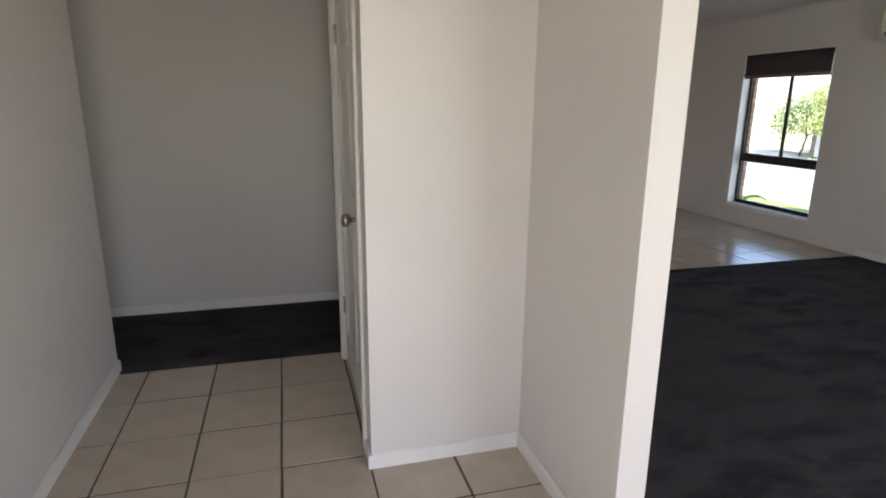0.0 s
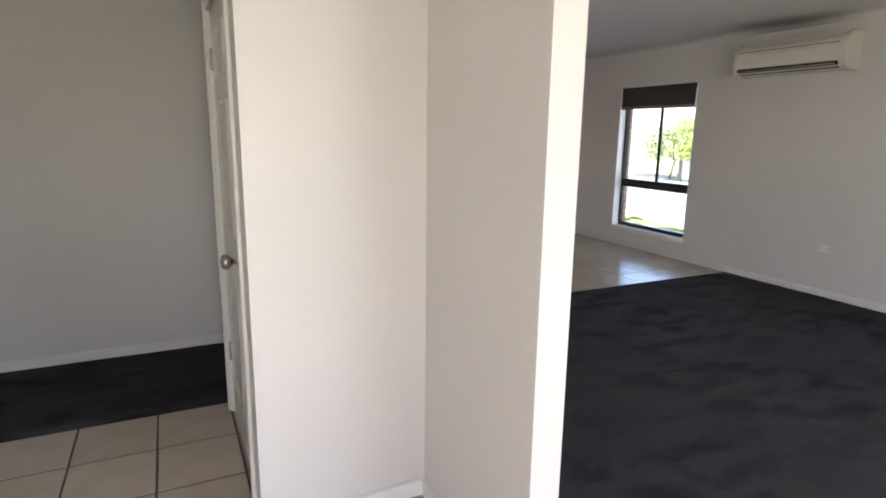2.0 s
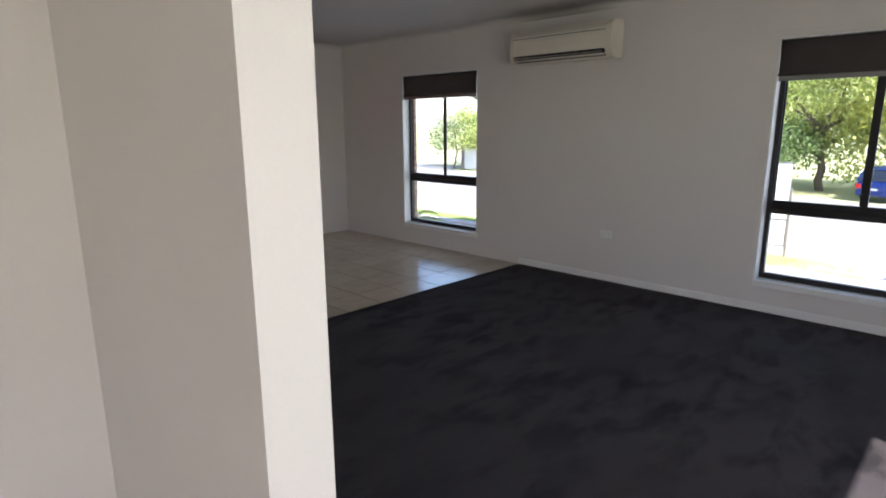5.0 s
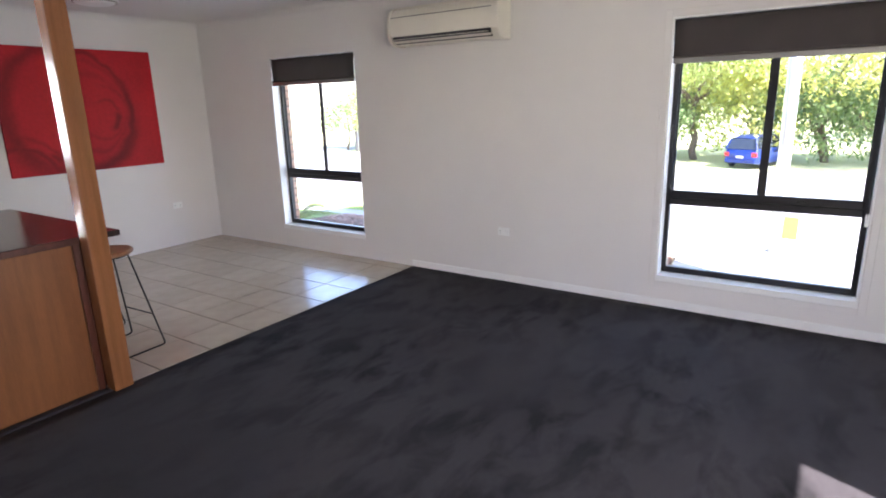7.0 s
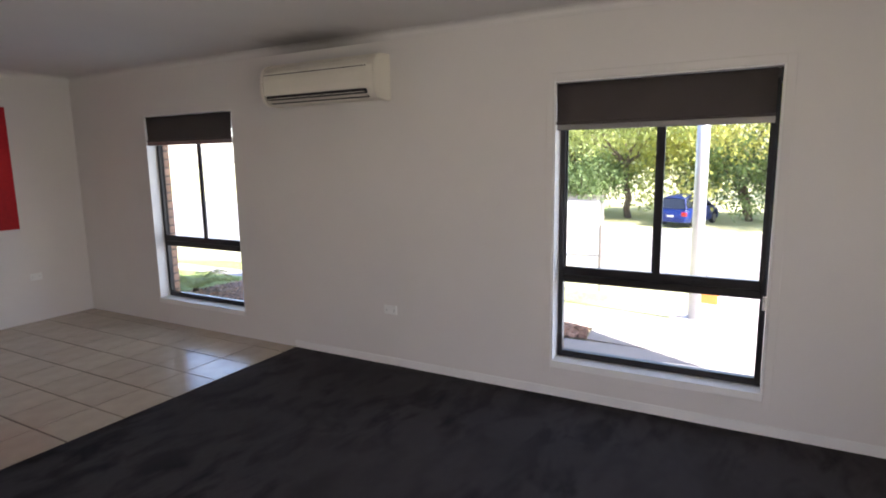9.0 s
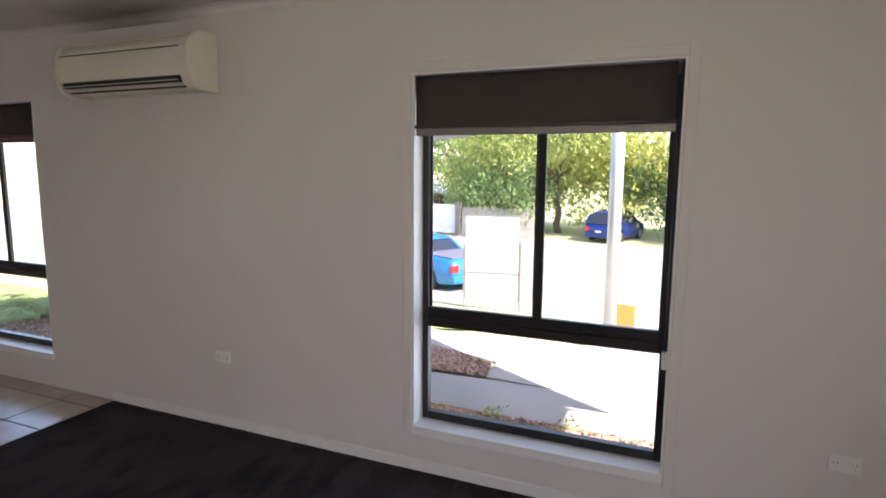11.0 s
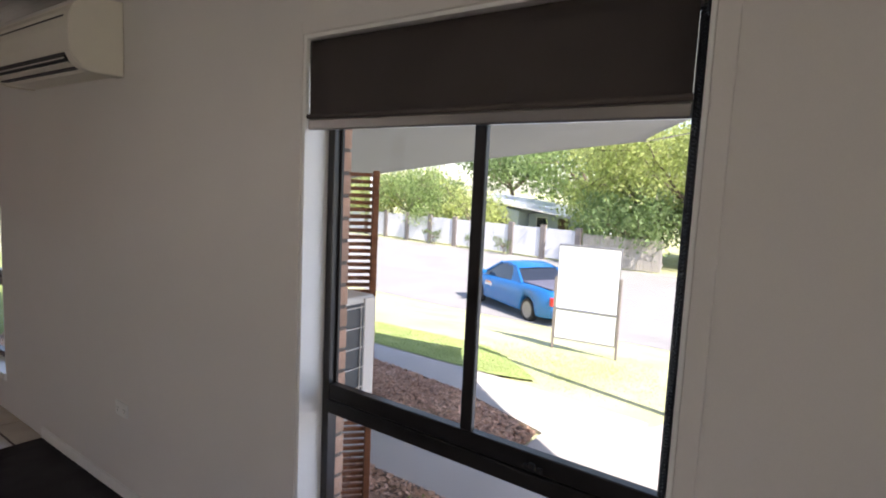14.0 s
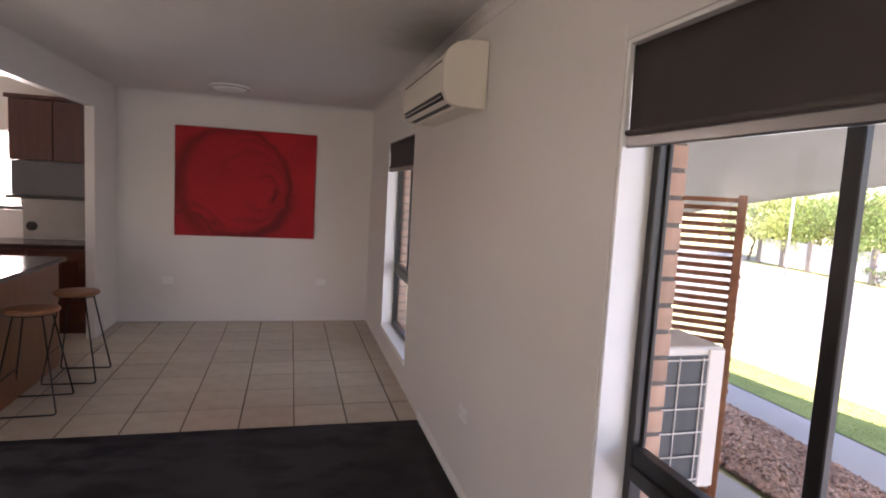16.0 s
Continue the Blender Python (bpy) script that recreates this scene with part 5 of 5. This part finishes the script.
def far_house():
    """A low house: a forward room with a raking roof edge, and a recessed entry beside it."""
    h = thing("house", "low pale blue house with a raking metal roof", "house", at=(41.3, 20.8, -1.75))
    fwd = extrude([(0.0, 0.0), (2.8, 0.0), (2.8, 2.55), (0.0, 1.95)], 0.0, 5.5, axis="x")
    part("wall", fwd, HOUSEW, h)
    part("wall", box(1.6, 5.5, -5.0, -0.01, 0.0, 1.75), HOUSEW, h)
    bd = bmesh.new()
    for k in range(11):
        box(-0.03, -0.002, 0.0, 2.8, 0.05 + k * 0.17, 0.19 + k * 0.17, bm=bd)
        box(1.57, 1.598, -5.0, -0.01, 0.05 + k * 0.15, 0.17 + k * 0.15, bm=bd)
    tagged(part("weatherboards", bd, HOUSEW, h), kind="stuff")
    r = bmesh.new()
    low = [(-0.6, 3.2, 2.66), (-0.6, -5.6, 1.50), (6.2, -3.0, 2.05), (6.2, 5.6, 3.0)]
    a = [r.verts.new(p) for p in low]
    b = [r.verts.new((p[0], p[1], p[2] + 0.16)) for p in low]
    r.faces.new(a)
    r.faces.new(b)
    for i in range(4):
        r.faces.new((a[i], a[(i + 1) % 4], b[(i + 1) % 4], b[i]))
    bmesh.ops.recalc_face_normals(r, faces=r.faces[:])
    roof_part = part("roof", r, ROOFM, h, "pale metal roof")
    part("fascia", rod([(-0.62, 3.2, 2.70), (-0.62, -5.6, 1.54)], 0.07, 6), FASCIA, roof_part)
    for x, y0, y1, z0, z1 in ((-0.035, 0.9, 2.3, 0.9, 1.55), (1.565, -1.5, -0.7, 0.8, 1.5)):
        w = part("window", box(x - 0.03, x, y0, y1, z0, z1), GLASSD, h)
        fr = bmesh.new()
        for q in ((y0 - 0.06, y1 + 0.06, z0 - 0.06, z0), (y0 - 0.06, y1 + 0.06, z1, z1 + 0.06), (y0 - 0.06, y0, z0, z1), (y1, y1 + 0.06, z0, z1)):
            box(x - 0.06, x, q[0], q[1], q[2], q[3], bm=fr)
        part("frame", fr, TRIM, w)
    aw = bmesh.new()
    for k in range(6):
        box(-0.75 + k * 0.12, -0.64 + k * 0.12, 0.7, 2.5, 1.44 + k * 0.045, 1.47 + k * 0.045, bm=aw)
    part("awning", aw, ROOFM, h)
    part("door", box(1.53, 1.565, -3.2, -2.4, 0.0, 1.55), DARKW, h)


far_house()


def tree(x, y, height, spread, leaf, label, seed, trunk=0.2, leaves=8500, low=0.16, size=0.25):
    """A trunk with limbs, and leaf clumps round the limb ends with gaps between."""
    r3 = random.Random(seed)
    z0 = ground_z(x)
    t = thing("tree", label, "tree", "street trees", (x, y, z0))
    tb = bmesh.new()
    lean = (r3.uniform(-0.5, 0.5), r3.uniform(-0.5, 0.5))
    ends = []

    def limb(p, q, r0, r1, n=5):
        pts = [p.lerp(q, k / n) + Vector((r3.gauss(0, 0.05), r3.gauss(0, 0.05), 0)) * (0 < k < n) * (q - p).length * 0.4 for k in range(n + 1)]
        rings = []
        for k, pt in enumerate(pts):
            d = (pts[min(k + 1, n)] - pts[max(k - 1, 0)]).normalized()
            s = d.cross(Vector((0.3, 0.9, 0.1))).normalized()
            u = s.cross(d)
            r = r0 + (r1 - r0) * k / n
            rings.append([tb.verts.new(pt + r * (math.cos(a) * s + math.sin(a) * u)) for a in (math.pi * j / 3 for j in range(6))])
        for a, c in zip(rings, rings[1:]):
            for j in range(6):
                tb.faces.new((a[j], a[(j + 1) % 6], c[(j + 1) % 6], c[j]))
        return pts[-1]

    fork = limb(Vector((0, 0, -0.1)), Vector((lean[0], lean[1], height * 0.36)), trunk, trunk * 0.7)
    for k in range(7):
        a = 2 * math.pi * k / 7 + r3.uniform(-0.3, 0.3)
        out = spread * r3.uniform(0.35, 0.75)
        e = limb(fork, fork + Vector((math.cos(a) * out, math.sin(a) * out, height * r3.uniform(0.1, 0.45))), trunk * 0.5, trunk * 0.2)
        ends.append(e)
        for _ in range(3):
            a2 = a + r3.uniform(-1.0, 1.0)
            o2 = spread * r3.uniform(0.15, 0.42)
            ends.append(limb(e, e + Vector((math.cos(a2) * o2, math.sin(a2) * o2, height * r3.uniform(-0.12, 0.24))), trunk * 0.2, 0.02, 3))
    for _ in range(10):
        a = r3.uniform(0, 2 * math.pi)
        o2 = spread * r3.uniform(0.4, 0.95)
        ends.append(Vector((math.cos(a) * o2 + lean[0], math.sin(a) * o2 + lean[1], height * r3.uniform(low, 0.8))))
    part("trunk", tb, BARK, t)
    pl = []
    while len(pl) < leaves:
        e = r3.choice(ends)
        s = spread * 0.17
        p = e + Vector((r3.gauss(0, s), r3.gauss(0, s), r3.gauss(0, s * 0.75)))
        if p.z > height * low * 0.6:
            pl.append(p)
    scatter_quads("crown", [tuple(p) for p in pl], size, leaf, "", t, 1.3, seed)
    return t


tree(35.5, 7.5, 8.0, 4.2, LEAF, "broad light green street tree", 21, leaves=12500)
tree(37.5, 11.8, 8.6, 4.4, LEAF, "broad light green street tree behind the fence", 22, leaves=12500)
tree(36.0, 1.5, 7.4, 4.4, LEAFY, "yellow-green street tree over the parked car", 23, leaves=12500)
tree(34.5, -5.0, 7.0, 4.0, LEAF, "light green street tree", 24, leaves=12500)
tree(33.8, 9.6, 3.6, 2.8, LEAFD, "dark leafy shrub in the shade of the fence", 25, 0.1, 3600, 0.08, 0.24)
tree(35.0, -0.5, 3.4, 2.6, LEAFD, "dark leafy shrub beside the parked car", 26, 0.1, 3200, 0.08, 0.24)
tree(38.5, 30.5, 4.8, 3.4, LEAF, "light green tree behind the fence", 27)
tree(39.5, 27.0, 4.4, 2.3, LEAFM, "light green tree in front of the house", 29, leaves=3600)
tree(56, 30.0, 9.5, 5.0, LEAFD, "tall dark gum tree behind the house", 30, 0.3, 5200, 0.4, 0.45)
tree(49, 18.5, 9.6, 5.6, LEAFM, "tall green tree behind the house", 31, 0.3, 5600, 0.3, 0.45)
tree(50, -8.0, 11.0, 6.5, LEAFD, "tall dark tree in the distance", 33, 0.3, 4200, 0.25, 0.45)
for k, (sx, sy, sh, ss, lf) in enumerate(((36.5, 11.0, 4.0, 3.2, LEAFD), (37.5, 5.0, 4.4, 3.4, LEAF), (37.0, -3.0, 4.4, 3.4, LEAFY), (36.5, -8.5, 4.6, 3.6, LEAF), (38.5, 13.5, 4.2, 2.8, LEAF), (36.4, 1.6, 4.0, 3.0, LEAFD))):
    tree(sx, sy, sh, ss, lf, "leafy shrub filling the gap under the street trees", 50 + k, 0.1, 4200, 0.05, 0.27)
for k, (sx, sy, sh, ss, lf) in enumerate(((34.9, 21.2, 3.6, 2.3, LEAF), (35.2, 23.6, 3.3, 2.2, LEAFM), (35.8, 26.2, 4.6, 2.6, LEAFM), (35.2, 29.4, 3.6, 2.2, LEAF), (35.0, 32.6, 3.8, 2.6, LEAFD))):
    tree(sx, sy, sh, ss, lf, "leafy garden tree rising behind the white fence", 70 + k, 0.1, 3600, 0.3, 0.2)
for k, (sx, sy, sh, ss) in enumerate(((32.25, 16.6, 1.0, 0.5), (32.6, 19.1, 0.9, 0.45), (33.0, 22.0, 1.0, 0.5))):
    tree(sx, sy, sh, ss, LEAFD, "small dark shrub in front of the white fence", 80 + k, 0.04, 260, 0.1, 0.13)
lp = thing("street_lamp", "slim galvanised street lamp pole behind the fence", "street lamp", at=(36.2, 20.5, -1.8))
part("shaft", rod([(0, 0, -0.1), (0, 0, 5.2)], 0.06, 10), POLEM, lp, smooth=True)
part("arm", rod([(0, 0, 5.15), (-0.3, 0, 5.4), (-1.0, 0, 5.5)], 0.035, 8), POLEM, lp, smooth=True)
copy_thing(lp, pose(31.0, 25.7, -1.85, 0, 0, 20))
up = thing("power_pole", "timber power pole behind the fence", "pole", at=(41.0, 30.5, -1.7))
part("shaft", rod([(0, 0, -0.1), (0, 0, 9.0)], 0.14, 12), POLEM, up, smooth=True)
part("cross_arm", box(-0.06, 0.06, -1.1, 1.1, 8.3, 8.42), FENCEP, up)

# ---- floor tiles, one by one ----
tiles = tagged(thing("floor_tiles", "beige ceramic floor tiles with dark grout", "floor", at=(0, 0, 0)), kind="structure")
PX, PY, GAP = 0.3605, 0.3665, 0.0095
cache = {}


def lay(x0, x1, y0, y1, lx, ly):
    """Square tiles on a grid with a line through (lx, ly), cut at the area's edges."""
    i0, j0 = math.floor((x0 - lx) / PX), math.floor((y0 - ly) / PY)
    for i in range(i0, math.ceil((x1 - lx) / PX)):
        for j in range(j0, math.ceil((y1 - ly) / PY)):
            a, b = max(lx + i * PX + GAP / 2, x0), min(lx + (i + 1) * PX - GAP / 2, x1)
            c, d = max(ly + j * PY + GAP / 2, y0), min(ly + (j + 1) * PY - GAP / 2, y1)
            if b - a < 0.012 or d - c < 0.012:
                continue
            key = (round(b - a, 3), round(d - c, 3))
            if key not in cache:
                w, h = key
                cache[key] = mesh_of("tile", box(-w / 2, w / 2, -h / 2, h / 2, -0.011, 0.0, bevel=0.0015), TILE)
            o = new("tile", cache[key])
            o.parent, o.location = tiles, ((a + b) / 2 + rnd.uniform(-0.002, 0.002), (c + d) / 2 + rnd.uniform(-0.002, 0.002), rnd.uniform(-0.0008, 0.0004))


lay(-0.614, 1.294, -0.64, 3.638, 0.2725, 3.638)
lay(1.402, XW - 0.001, 4.692, 7.789, 5.084, 5.806)
